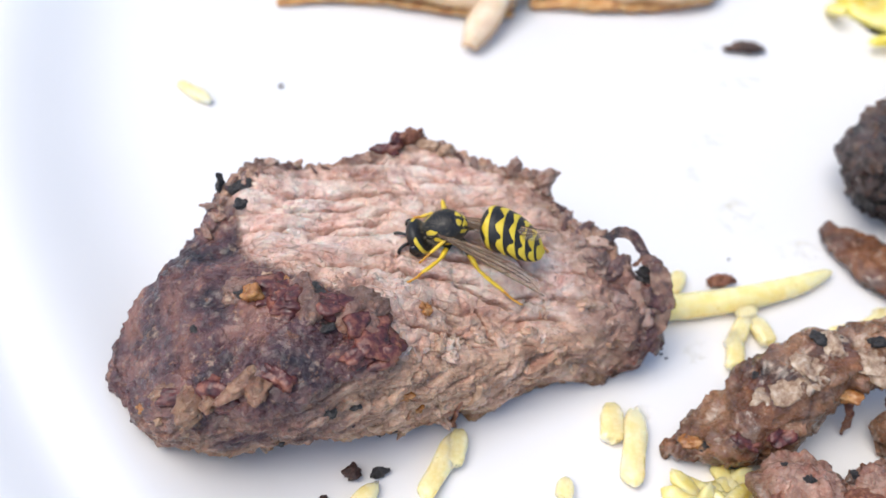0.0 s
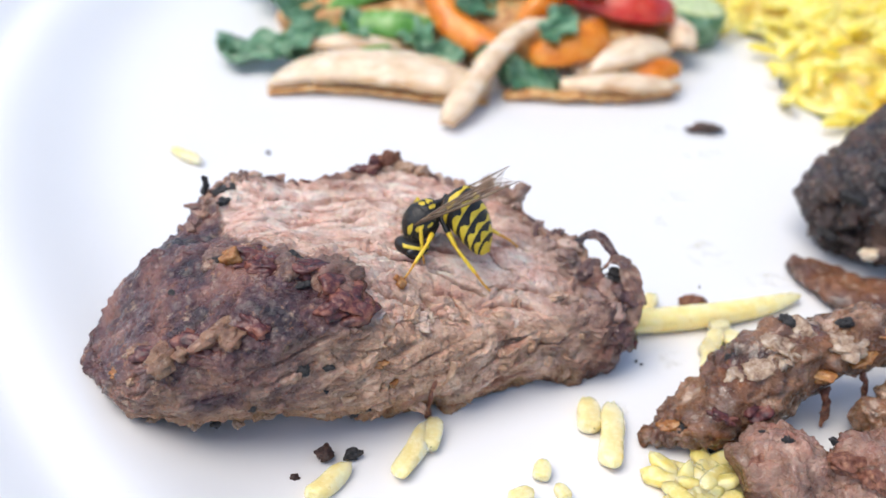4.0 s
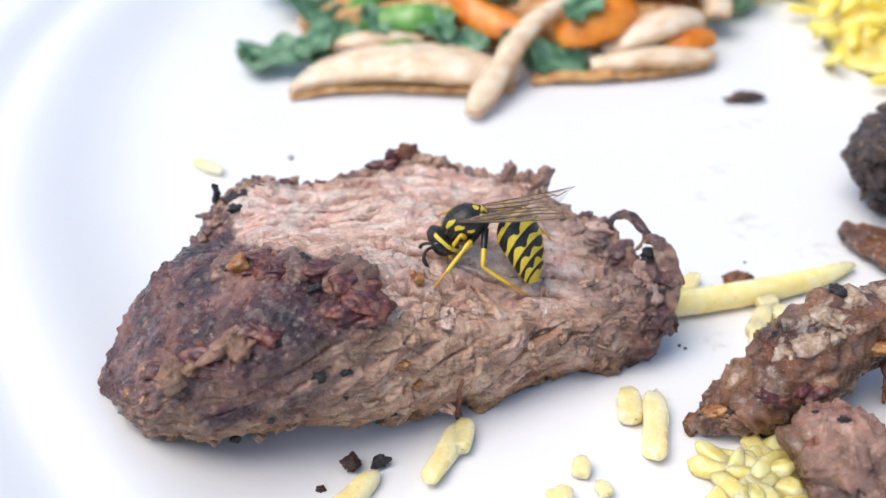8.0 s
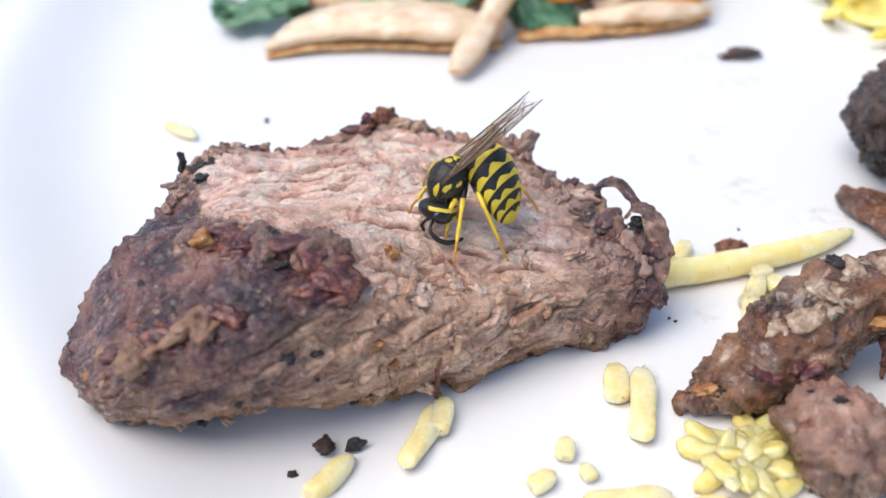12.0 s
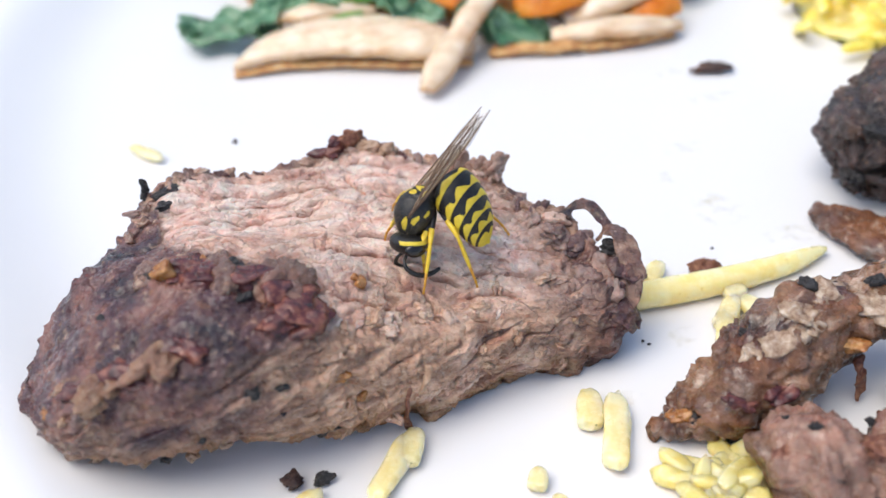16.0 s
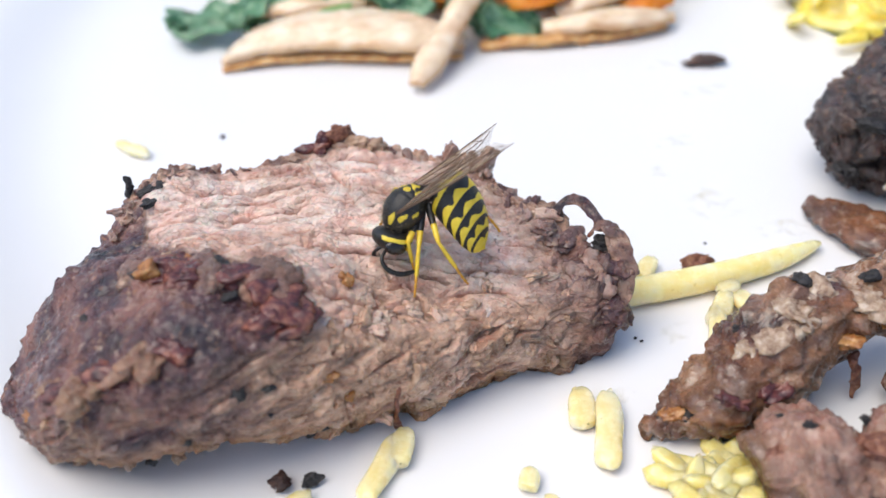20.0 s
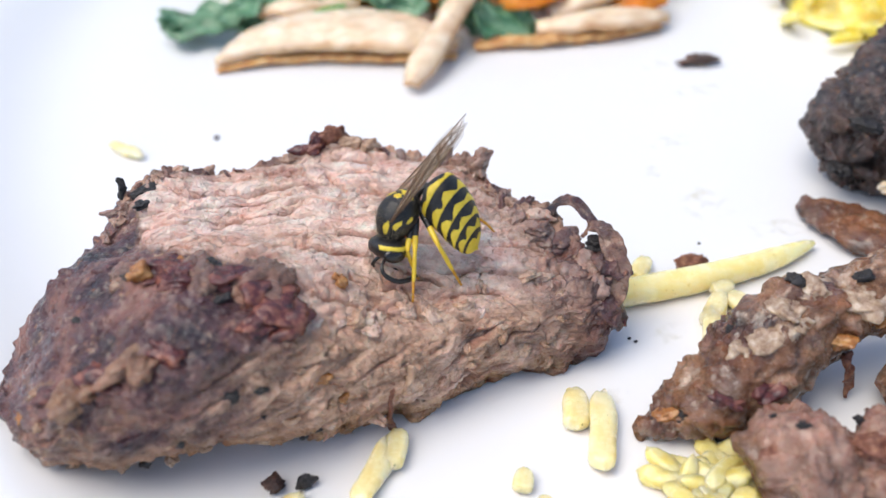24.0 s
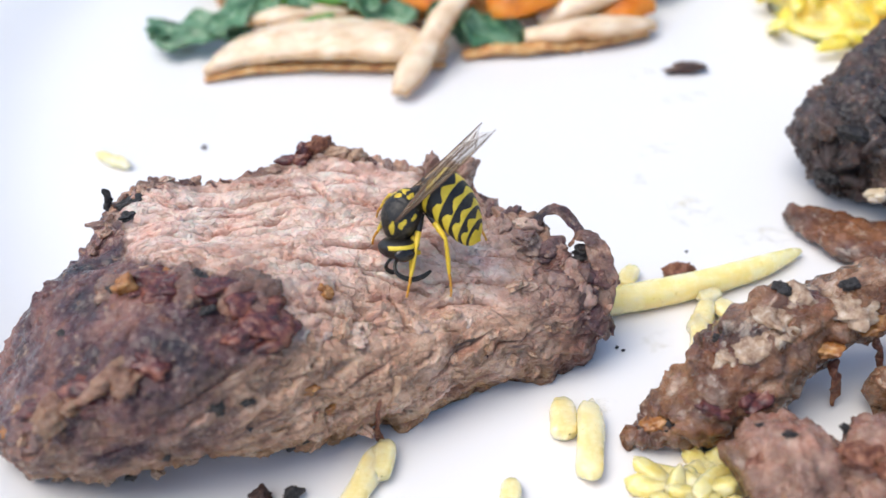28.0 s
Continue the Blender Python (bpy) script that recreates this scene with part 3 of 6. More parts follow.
    cracks = sum(groove(v, p, q, w, i) * dep for i, (p, q, w, dep) in enumerate([
        ((-16, 77), (-1, 80.5), 0.26, 1.5), ((-9, 71), (6, 72.5), 0.28, 1.7), ((6, 72), (14, 70), 0.24, 1.3), ((-12, 84), (2, 86), 0.28, 1.2), ((2, 76), (9, 74.5), 0.2, 1.1), ((-15, 80.5), (-4, 83), 0.24, 1.2), ((-4, 75), (3, 74), 0.2, 1.0),
        ((3, 69), (7, 66), 0.22, 0.9), ((9, 70), (11, 65), 0.22, 0.9), ((0, 89), (3, 83), 0.3, 1.1), ((13, 77), (19, 74), 0.25, 1.1), ((5, 86), (10, 82), 0.25, 1.0)]))
    pit = -smooth(0.42, 0.7, perlin(v * (0.7, 1, 1), 1.6, 12)) * 0.55
    # the sides: torn sheets of fibre in layers that climb towards the thin end, each layer breaking off at its own depth
    lc = np.column_stack([0.9 * x + 0.3 * z, 0.9 * y, z - 0.34 * x]) + 1.2 * warp
    lay = (lc[:, 2] + 0.5 * perlin(v * (0.4, 0.4, 1), 4.0, 53)) / 2.7
    layer, inlay = np.floor(lay), lay % 1.0
    torn = perlin(np.column_stack([x, y, layer * 37.3]), 4.2, 54)
    sheets = 0.75 * torn + 0.4 * inlay * smooth(1.0, 0.9, inlay) - 0.2
    split = np.exp(-(np.minimum(inlay, 1 - inlay) / 0.07) ** 2) * smooth(-0.1, 0.3, perlin(v * (0.5, 0.5, 1), 4.0, 56))
    sheets += 0.7 * facets(lc * (0.75, 0.75, 1.0), 2.7, 8.0) + 0.3 * facets(v + 0.4 * warp, 1.05, 18.0) * smooth(-0.3, 0.3, perlin(v, 4.0, 57)) - 0.5 * split
    fine = 0.14 * fbm(v, 1.6, 4, 15)
    k1 = cells(v + 0.8 * warp, 3.0, 6.0)[0]
    d = 0.6 * perlin(v, 9.0, 70) + 0.4 * fbm(v, 5.0, 2, 1.0) + fine
    d += top * (1 - crust) * (pads - cracks + pit)
    d += wall * (1 - 0.35 * crust) * (sheets * (0.7 + 0.5 * smooth(-0.3, 0.4, perlin(v, 5.0, 71))) + 0.6 * perlin(v * (1, 1, 0.6), 4.5, 72))
    # the seared crust: a smooth skin with streaks and creases along the fibres, scabs here and there
    along, across = 0.8 * x + 0.6 * y, 0.8 * y - 0.6 * x
    streak = np.abs(perlin(np.column_stack([0.22 * along, across, 0.6 * z]) + 0.5 * warp, 1.5, 17))
    crease = np.exp(-np.abs(perlin(np.column_stack([0.3 * along, across, 0.7 * z]) + 0.6 * warp, 4.2, 97)) / 0.035)
    scab = smooth(0.1, 0.4, perlin(v, 4.5, 95))
    d += crust * (0.22 * (0.5 - k1) + 0.3 * streak - 0.45 * crease + scab * (0.1 + 0.6 * facets(v + 0.8 * warp, 1.8, 9.0)) + 0.12 * facets(v, 0.9, 10.0) + smooth(14, 22, x) * (0.7 * (0.5 - k1) + 0.5 * perlin(v, 2.2, 91) + 1.0 * facets(v, 2.0, 11.0)))
    edge = np.exp(-((ring - 1.0) / 0.03) ** 2)
    d += wall * 0.3 * np.abs(fbm(v, 1.0, 2, 61)) + crust * 0.14 * fbm(v, 1.1, 3, 62)
    d += edge * (0.5 * np.abs(perlin(v, 1.3, 18)) + 0.35 * perlin(v, 0.7, 19))
    ridge = np.exp(-((crust - 0.6) / 0.3) ** 2) * top * smooth(82, 75, v[:, 1])
    v = v + nrm * d[:, None]
    v[:, 2] += 0.9 * ridge * (1.3 * np.abs(perlin(v, 2.0, 25)) - 0.2)
    v[:, 2] += edge * smooth(84, 90, v[:, 1]) * (0.2 + 0.9 * np.abs(perlin(v, 1.6, 31)) + 0.25 * perlin(v, 0.9, 32))
    v[:, 2] = np.maximum(v[:, 2], 0.15)
    pink = top * (1 - crust) * smooth(1.0, 0.84, ring)
    pink = pink * (1 - 0.6 * smooth(73, 67, v[:, 1]) * smooth(-1, 7, v[:, 0]))
    pink = np.clip(pink * (0.6 + 0.6 * smooth(-0.5, 0.5, perlin(v, 9.0, 33))) + 0.45 * wall * smooth(2, 14, v[:, 0]) * smooth(-0.3, 0.4, perlin(v, 5.0, 34)), 0, 1)
    sear = np.clip(smooth(5.5, 1.2, v[:, 2] - 3.8 * smooth(9, -16, v[:, 0]) + 1.6 * fbm(v, 3.0, 3, 81)) * wall + 0.8 * smooth(0.1, 0.5, fbm(v, 4.0, 3, 82)) * wall * smooth(6, -14, v[:, 0]), 0, 1)
    # Mask for reddish patches and for the shade painted into cracks and splits.
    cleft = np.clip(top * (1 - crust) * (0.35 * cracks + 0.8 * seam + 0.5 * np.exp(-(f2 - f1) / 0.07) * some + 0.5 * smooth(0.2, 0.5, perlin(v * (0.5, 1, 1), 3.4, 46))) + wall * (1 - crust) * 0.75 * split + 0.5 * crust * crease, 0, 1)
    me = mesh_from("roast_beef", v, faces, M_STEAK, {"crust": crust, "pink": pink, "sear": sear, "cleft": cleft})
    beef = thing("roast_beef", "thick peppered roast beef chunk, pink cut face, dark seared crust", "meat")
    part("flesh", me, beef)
    return beef, v, nrm


steak, STEAK_V, STEAK_N = build_steak()
STEAK_UP = STEAK_N[:, 2] > 0.3


def chip(size, seed, squash=(1, 1, 1), rough=0.35):
    """A small irregular crumb."""
    v, f = ball(18, 12)
    d = 1 + rough * fbm(v + seed * 3.7, 0.9, 3, seed)
    d += 0.2 * (0.5 - cells(v + seed, 0.8, seed)[0])
    v = v * d[:, None] * np.array(squash) * size
    return v, f


def nearest(points, at):
    return points[np.argmin(((points - np.asarray(at, float)) ** 2).sum(1))]


def on_beef(x, y):
    """The point of the beef's upper surface above a place of the plan."""
    pts = STEAK_V[STEAK_UP]
    d = (pts[:, 0] - x) ** 2 + (pts[:, 1] - y) ** 2
    near = pts[d < 0.16]
    return near[near[:, 2].argmax()] if len(near) else pts[d.argmin()]


def bit(name, parent, at, size, seed, material, squash=(1, 1, 1), label="", turn=0.0, sink=0.35, masks=(0.0, 0.0, 0.0), rough=1.0):
    """A small rough piece stuck to the surface at a place; masks: how seared, pink and browned it is, if of meat."""
    v, f = ball(36, 24)
    d = 1 + 0.5 * fbm(v + seed * 3.7, 1.0, 3, seed) + rough * (0.2 * (0.5 - cells(v + seed, 0.7, seed)[0]) + 0.1 * perlin(v, 0.2, seed + 5) + 0.22 * facets(v, 0.55, seed))
    v = v * d[:, None] * np.array(squash) * size
    extra = {k: np.full(len(v), w) for k, w in zip(("crust", "pink", "sear"), masks)}
    return part(name, mesh_from(name, v, f, material, extra), parent, label, pose(at[0] * MM, at[1] * MM, (at[2] + size * squash[2] * (sink - 0.6)) * MM, seed * 31 % 40 - 20, seed * 17 % 40 - 20, turn))


def shred(name, parent, controls, material, seed, label="", flat=0.45, rough=0.35, crusted=0.0):
    v, f = tube(controls, 16, 36, flat)
    v = v + 0.3 * rough * (facets(v, 0.8, seed))[:, None]
    v = v + rough * np.column_stack([perlin(v, 1.1, seed), perlin(v, 1.1, seed + 1), perlin(v, 1.1, seed + 2)])
    return part(name, mesh_from(name, v, f, material, {"crust": np.clip(crusted + 0.4 * perlin(v, 1.2, seed), 0, 1)}), parent, label)


def lump(name, spine, material, seed, label, crusty=0.6, pinkish=0.0, rows=130, cols=120, relief=1.0):
    """A piece of meat round a spine of (x, y, z, half width, half height); returns the thing and its surface points."""
    c = spline(spine, rows)
    p = c[:, :3]
    t = np.gradient(p, axis=0)
    t[:, 2] *= 0.3
    t /= np.linalg.norm(t, axis=1)[:, None]
    side = np.cross(t, (0, 0, 1.0))
    side /= np.linalg.norm(side, axis=1)[:, None]
    up = np.cross(side, t)
    a = np.linspace(0, 2 * math.pi, cols, endpoint=False)
    v = p[:, None] + c[:, 3, None, None] * np.cos(a)[None, :, None] * side[:, None] + c[:, 4, None, None] * np.sin(a)[None, :, None] * up[:, None]
    v = np.vstack([v.reshape(-1, 3), p[0] - 0.4 * c[0, 3] * t[0], p[-1] + 0.4 * c[-1, 3] * t[-1]])
    f = ring_faces(rows, cols)
    n = grid_normals(v, f)
    mid = slice(cols * (rows // 2), cols * (rows // 2 + 1))
    if np.mean(np.sum(n[mid] * (v[mid] - p[rows // 2]), -1)) < 0:
        f = [q[::-1] for q in f]
        n = -n
    warp = np.column_stack([fbm(v, 4.0, 2, seed + 7), fbm(v, 4.0, 2, seed + 8), fbm(v, 4.0, 2, seed + 9)])
    f1, f2 = cells(v + warp, 2.8, seed)
    g1, g2 = cells(v + 0.5 * warp, 1.2, seed + 1)
    d = 1.2 * fbm(v, 7.0, 3, seed) + 0.45 * (0.5 - f1) + 0.2 * (0.5 - g1) + 0.75 * facets(v + warp, 2.6, seed + 3) + 0.34 * facets(v + 0.5 * warp, 1.2, seed + 4) + 0.7 * np.abs(perlin(v + warp, 2.2, seed + 2)) + 0.12 * fbm(v, 0.8, 2, seed + 4)
    v = v + n * (relief * d)[:, None]
    v[:, 2] = np.maximum(v[:, 2], 0.1 + 0.02 * perlin(v, 2.0, seed))
    crust = np.clip(smooth(-0.7, 0.7, fbm(v, 7.0, 3, seed + 5) + 2 * (crusty - 0.5)), 0, 1)
    pink = np.clip(pinkish * smooth(-0.3, 0.4, fbm(v, 8.0, 2, seed + 6) + 0.6 * n[:, 2]), 0, 1)
    ob = thing(name, label, "meat")
    part("flesh", mesh_from(name, v, f, material, {"crust": crust * (1 - pink), "pink": pink}), ob)
    return ob, v


strip_ob, strip_v = lump("meat_strip", [(32.8, 58.8, 1.2, 0.7, 0.9), (34.8, 58.8, 2.0, 2.3, 1.9), (41, 60.0, 4.2, 4.8, 3.8), (48, 64.5, 6.0, 5.0, 5.4), (55, 67, 8.4, 4.0, 4.2), (62, 68.5, 9.6, 3.2, 3.2), (69, 70, 10, 2.2, 2.2), (73, 71, 10, 0.8, 0.8)],
                         M_MEAT, 3.0, "browned strip of peppered meat with glistening fat", 0.48)
slice_ob, slice_v = lump("meat_slice", [(42.6, 49, 3, 2.0, 2.4), (44.5, 49.4, 4.2, 4.6, 4.0), (48, 49.6, 4.4, 5.0, 4.2), (51, 49.2, 3.6, 4.4, 3.2), (55, 49, 4.6, 5.6, 4.6), (60, 49, 4.8, 5.8, 4.8), (66, 49, 4.4, 5.6, 4.2), (72, 50, 3.4, 4, 3.2), (76, 50, 2, 1.5, 1.5)],
                         M_SLICE, 5.0, "slice of meat with a pink inside and browned edge", 0.6, 0.55, relief=1.25)
shred_ob, shred_v = lump("meat_shred", [(59, 60, 2, 1.5, 1.5), (63, 60.5, 3.4, 3.0, 3.0), (69, 62, 4.6, 4.2, 4.2), (76, 64, 4.0, 4, 3.8), (82, 65, 2, 1.5, 1.5)],
                         M_MEAT, 7.0, "pale grey-brown shred of cooked meat", 0.12)
char_ob, char_v = lump("charred_chunk", [(68.2, 98, 6.5, 3.5, 5), (69.6, 99, 7.4, 7.8, 7), (75, 101.5, 8.4, 10, 8.2), (82, 106, 9.6, 11.5, 9.4), (91, 113, 11, 12, 11), (101, 121, 9, 8, 8), (106, 125, 6, 2, 3)],
                       M_CHAR, 9.0, "heavily charred black and brown chunk of meat", 0.72, rows=160, cols=150, relief=1.35)
slab_ob, slab_v = lump("meat_slab", [(62.4, 96, 1.2, 0.8, 0.7), (64.5, 92.8, 1.6, 3.0, 1.1), (70, 87.2, 1.8, 5.0, 1.3), (78, 83, 1.8, 6, 1.3), (88, 82, 1.6, 4, 1.2), (92, 82, 1.2, 1, 0.8)],
                       M_MEAT, 11.0, "thin reddish-brown flap of meat beside the charred chunk", 0.9, 0.1, relief=0.5)
for i, (at, size) in enumerate([((50, 68, 13), 1.15), ((57, 67, 13), 0.9), ((46, 60.5, 10), 0.6), ((37, 57.5, 4), 0.75), ((41, 57, 2.2), 1.0), ((34, 59, 2), 0.6), ((63, 68, 13), 0.8), ((43, 64, 9), 0.5)]):
    bit("peppercorn", strip_ob, nearest(strip_v, at), size, i + 2, M_PEPPER, (1.0, 0.85, 0.75), "cracked black peppercorn" if i == 0 else "")
M_KNOB = simple("sticky_crust", [(0.022, 0.008, 0.011), (0.11, 0.032, 0.03), (0.30, 0.115, 0.07)], 1.3, (0.08, 0.26), 0.2, 0.05)
M_GLAZE = simple("pale_glazed_fat", [(0.18, 0.095, 0.055), (0.38, 0.265, 0.18), (0.58, 0.47, 0.365)], 1.0, (0.06, 0.22), 0.25, 0.3)
for i, (at, size, m) in enumerate([((35.5, 58.0, 4), 1.0, M_AMBER), ((46, 62.5, 10), 2.0, M_GLAZE), ((49, 64, 11.5), 2.2, M_GLAZE), ((52, 66.5, 13), 1.8, M_GLAZE), ((56, 65, 12), 2.0, M_GLAZE), ((43.5, 61, 8.5), 1.3, M_GLAZE), ((59, 65, 10), 1.5, M_AMBER), ((53, 63.6, 9), 1.4, M_AMBER), ((61, 67.5, 12), 1.3, M_AMBER), ((41, 57.6, 6), 1.2, M_KNOB), ((45, 59.4, 6), 1.5, M_KNOB)]):
    bit("fat_bit", strip_ob, nearest(strip_v, at), size, i + 12, m, (1.4, 1.1, 0.6), "", i * 40, -0.2, (0.0, 0.0, 0.0), 0.7)
for i, (a, b) in enumerate([((55, 62.5, 5.5), (55.6, 61.5, 0.6)), ((60, 64.5, 7), (61, 64, 3.2)), ((66, 67.6, 8), (66.3, 66.6, 5.2))]):
    shred("hanging_fibre", strip_ob, [(*a, 1.0), ((a[0] + b[0]) / 2 + 0.4, (a[1] + b[1]) / 2, (a[2] + b[2]) / 2, 0.7), (*b, 0.2)], M_FIBRE, i + 50)
for i, (at, size) in enumerate([((46, 50.5, 9), 0.7), ((44, 52.5, 7), 0.5), ((52, 52, 8), 0.5)]):
    bit("peppercorn", slice_ob, nearest(slice_v, at), size, i + 21, M_PEPPER, (1, 0.9, 0.7))
for i, (at, size) in enumerate([((52, 48.5, 9), 1.8), ((43, 50, 7), 1.0), ((54, 46, 9), 1.4), ((66, 47, 10), 1.5)]):
    bit("browned_edge", slice_ob, nearest(slice_v, at), size, i + 25, M_FIBRE, (1.3, 0.8, 0.6), "", i * 50, 0.1)
bit("peppercorn", shred_ob, nearest(shred_v, (64.5, 60.5, 7)), 0.8, 31, M_PEPPER, (1, 0.9, 0.8))
for i, (at, size) in enumerate([((68, 96, 14), 2.0), ((74, 98, 16), 2.2), ((66, 94, 6), 1.6), ((80, 104, 18), 2.4)]):
    bit("char_flake", char_ob, nearest(char_v, at), size, i + 35, M_PEPPER, (1.2, 0.9, 0.5), "", i * 30, 0.0)
bit("fat_bit", char_ob, nearest(char_v, (72, 92, 6)), 1.4, 41, M_ONION, (1.5, 0.7, 0.5), "pale scrap of fat", 0, 0.1)

# bits on the beef: pepper, amber fat, knobs of crust, shreds on the back edge, curled skin at the far end
M_TAN = simple("tan_meat_scrap", [(0.24, 0.13, 0.08), (0.40, 0.26, 0.17), (0.52, 0.37, 0.27)], 1.0, (0.35, 0.6), 0.2, 0.1)
bit("amber_bead", steak, on_beef(-16, 65.5), 1.25, 3, M_AMBER, (1, 0.9, 1), "glossy amber bead of fat", 0.0, 0.35, (0.0, 0.0, 0.0), 0.3)
for i, (x, y, size) in enumerate([(-17.6, 66.2, 1.3), (-14.2, 65.8, 1.7), (-12.4, 65.4, 1.5), (-10.6, 65.6, 1.8), (-8.6, 64.8, 1.5), (-7.0, 65.2, 1.9), (-5.2, 64.4, 2.1), (-3.6, 63.0, 1.9), (-2.8, 61.4, 1.7), (-4.6, 61.8, 1.6), (-2.0, 59.8, 1.6), (-3.8, 59.6, 1.5), (-9.6, 63.4, 1.3), (-12.8, 63.6, 1.2)]):
    bit("crust_knob", steak, on_beef(x, y), size, i + 5, M_KNOB if i % 3 else M_STEAK, (1.75, 1.25, 0.75), "reddish sticky knob of crust", i * 37, 0.05, (0.7, 0.0, 0.2), 0.4)
for i, (x, y, size) in enumerate([(-23.6, 55.6, 1.2), (-21.8, 54.9, 1.5), (-20.0, 54.8, 1.2), (-18.4, 54.8, 1.7), (-16.4, 55.2, 1.4), (-14.6, 55.4, 1.5), (-12.6, 55.8, 1.1), (-25.4, 56.6, 1.0)]):
    bit("browned_nodule", steak, on_beef(x, y), size, i + 205, M_STEAK if i % 3 else M_KNOB, (1.9, 1.0, 0.7), "", i * 53, -0.15, (0.45, 0.1, 0.75), 0.5)
for i, (x, y, size) in enumerate([(-10.5, 66.6, 1.2), (-9, 65.6, 0.8), (-17.5, 66.3, 0.9), (-12, 64, 0.6), (-21, 84.5, 1.2), (-20, 81, 1.0), (-22.5, 62, 0.5), (-7.6, 61.5, 0.9)]):
    bit("pepper_flake", steak, on_beef(x, y), size, i + 19, M_PEPPER, (1.2, 0.8, 0.4), "", i * 51, 0.2)
for i, (at, size) in enumerate([((-8, 56, 14), 0.9), ((-5, 56.5, 13), 0.65), ((-2, 58.5, 4.5), 0.7), ((-0.5, 59, 5.5), 0.4), ((-17, 53, 3.5), 0.6), ((-13, 54, 9), 0.5), ((18, 68, 6), 0.4), ((-5, 56, 9.5), 0.4)]):
    bit("peppercorn", steak, nearest(STEAK_V, at), size, i + 29, M_PEPPER, (1.0, 0.8, 0.8), "", 0, 0.1)
for i, (at, size) in enumerate([((-27, 57, 11), 0.7), ((-25, 56, 10), 0.6), ((-22, 55.5, 11), 0.75), ((-15, 68, 20), 0.8), ((-13, 67.5, 20), 0.6), ((-9, 66.5, 18), 0.6), ((-4, 62.5, 15), 0.7), ((-2.5, 60.5, 13), 0.6),
                                ((0, 60, 11), 0.7), ((-24, 54.5, 4), 0.6), ((-20, 54, 3), 0.7), ((-6, 57, 6), 0.5), ((2, 61.5, 9), 0.55), ((-29, 59, 6), 0.6), ((-11, 55, 5), 0.5), ((-15, 54.5, 2.5), 0.65)]):
    bit("golden_crumb", steak, nearest(STEAK_V, at), size, i + 90, M_AMBER if i % 4 == 0 else M_TAN, (1.4, 0.9, 0.7), "", i * 67, 0.0)
bit("amber_bead", steak, on_beef(3, 66.5), 0.9, 8, M_AMBER, (1, 0.8, 0.9), "small amber bead of fat", 0.0, 0.35, (0.0, 0.0, 0.0), 0.3)
for i, (x, y, size, crusted, seared) in enumerate([(22.5, 72.5, 1.1, 0.0, 0.5), (27, 78.3, 1.6, 0.9, 0.1), (24, 80.3, 1.6, 0.8, 0.1), (28, 74.5, 1.5, 0.9, 0.1)]):
    bit("meat_scrap", steak, on_beef(x, y), size, i + 40, M_STEAK, (1.35, 1.0, 0.4), "", i * 43, -0.2, (crusted, 0.75, seared))
rnd = random.Random(31)
FRONT = spline([(-1, 60.5), (4, 62.2), (10, 64.6), (15, 67.0), (20, 69.4), (26, 71.4)], 200)
for i in range(46):
    p = FRONT[rnd.randrange(200)]
    low = rnd.random() < 0.45
    b = nearest(STEAK_V, (p[0], p[1] - 2.0, rnd.uniform(2.5, 9))) if low else on_beef(p[0] + rnd.uniform(-0.8, 0.8), p[1] + rnd.uniform(-0.6, 2.4))
    bit("torn_scrap", steak, b, rnd.uniform(0.45, 1.0), i + 240, M_STEAK, (rnd.uniform(0.9, 1.7), rnd.uniform(0.6, 0.9), rnd.uniform(0.5, 0.9)), "", rnd.uniform(0, 360), rnd.uniform(-0.15, 0.25), (0.0, 0.2 if low else rnd.choice((0.5, 0.9)), rnd.choice((0.0, 0.2, 0.5))))
rnd = random.Random(12)
BACK = spline(STEAK_TOP[3:14], 300)
for i in range(64):
    k = rnd.random()
    p = BACK[int(k * 299)]
    b = on_beef(p[0] * 0.97 + rnd.uniform(-0.6, 0.6), p[1] - rnd.uniform(0.3, 1.8))
    big = 1.35 if 0.42 < k < 0.55 or k > 0.68 else 1.0
    bit("torn_scrap", steak, b, rnd.uniform(0.5, 1.0) * big, i + 60, M_STEAK,
        (rnd.uniform(0.9, 1.6), rnd.uniform(0.35, 0.7), rnd.uniform(0.5, 1.0)), "", rnd.uniform(0, 360), rnd.uniform(0.05, 0.4), (rnd.choice((0.1, 0.35, 0.6, 0.9)), rnd.choice((0.2, 0.7)), rnd.uniform(0, 0.25)))
for i, (x, y, size, m, squash, turn) in enumerate([(0.6, 95.6, 1.5, M_FIBRE, (1.2, 0.5, 1.2), 10), (-1.2, 95.0, 1.2, M_KNOB, (1.3, 0.6, 0.9), 60), (2.6, 95.4, 1.3, M_TAN, (1.2, 0.6, 0.8), -20), (5.4, 94.6, 1.2, M_TAN, (1.0, 0.7, 0.9), 30),
                                                   (18.3, 89.9, 1.6, M_STEAK, (0.9, 0.5, 1.5), 20), (16.6, 90.6, 1.3, M_STEAK, (1.1, 0.5, 1.0), -30), (14.2, 91.6, 1.4, M_STEAK, (0.8, 0.5, 1.4), 40), (-2.8, 93.6, 1.3, M_KNOB, (1.4, 0.6, 0.7), 0)]):
    bit("crisp_flake", steak, on_beef(x, y), size, i + 130, m, squash, "upright crisp flake", turn, 0.75, (0.5, 0.6, 0.2))
b = on_beef(-22.6, 84.4)
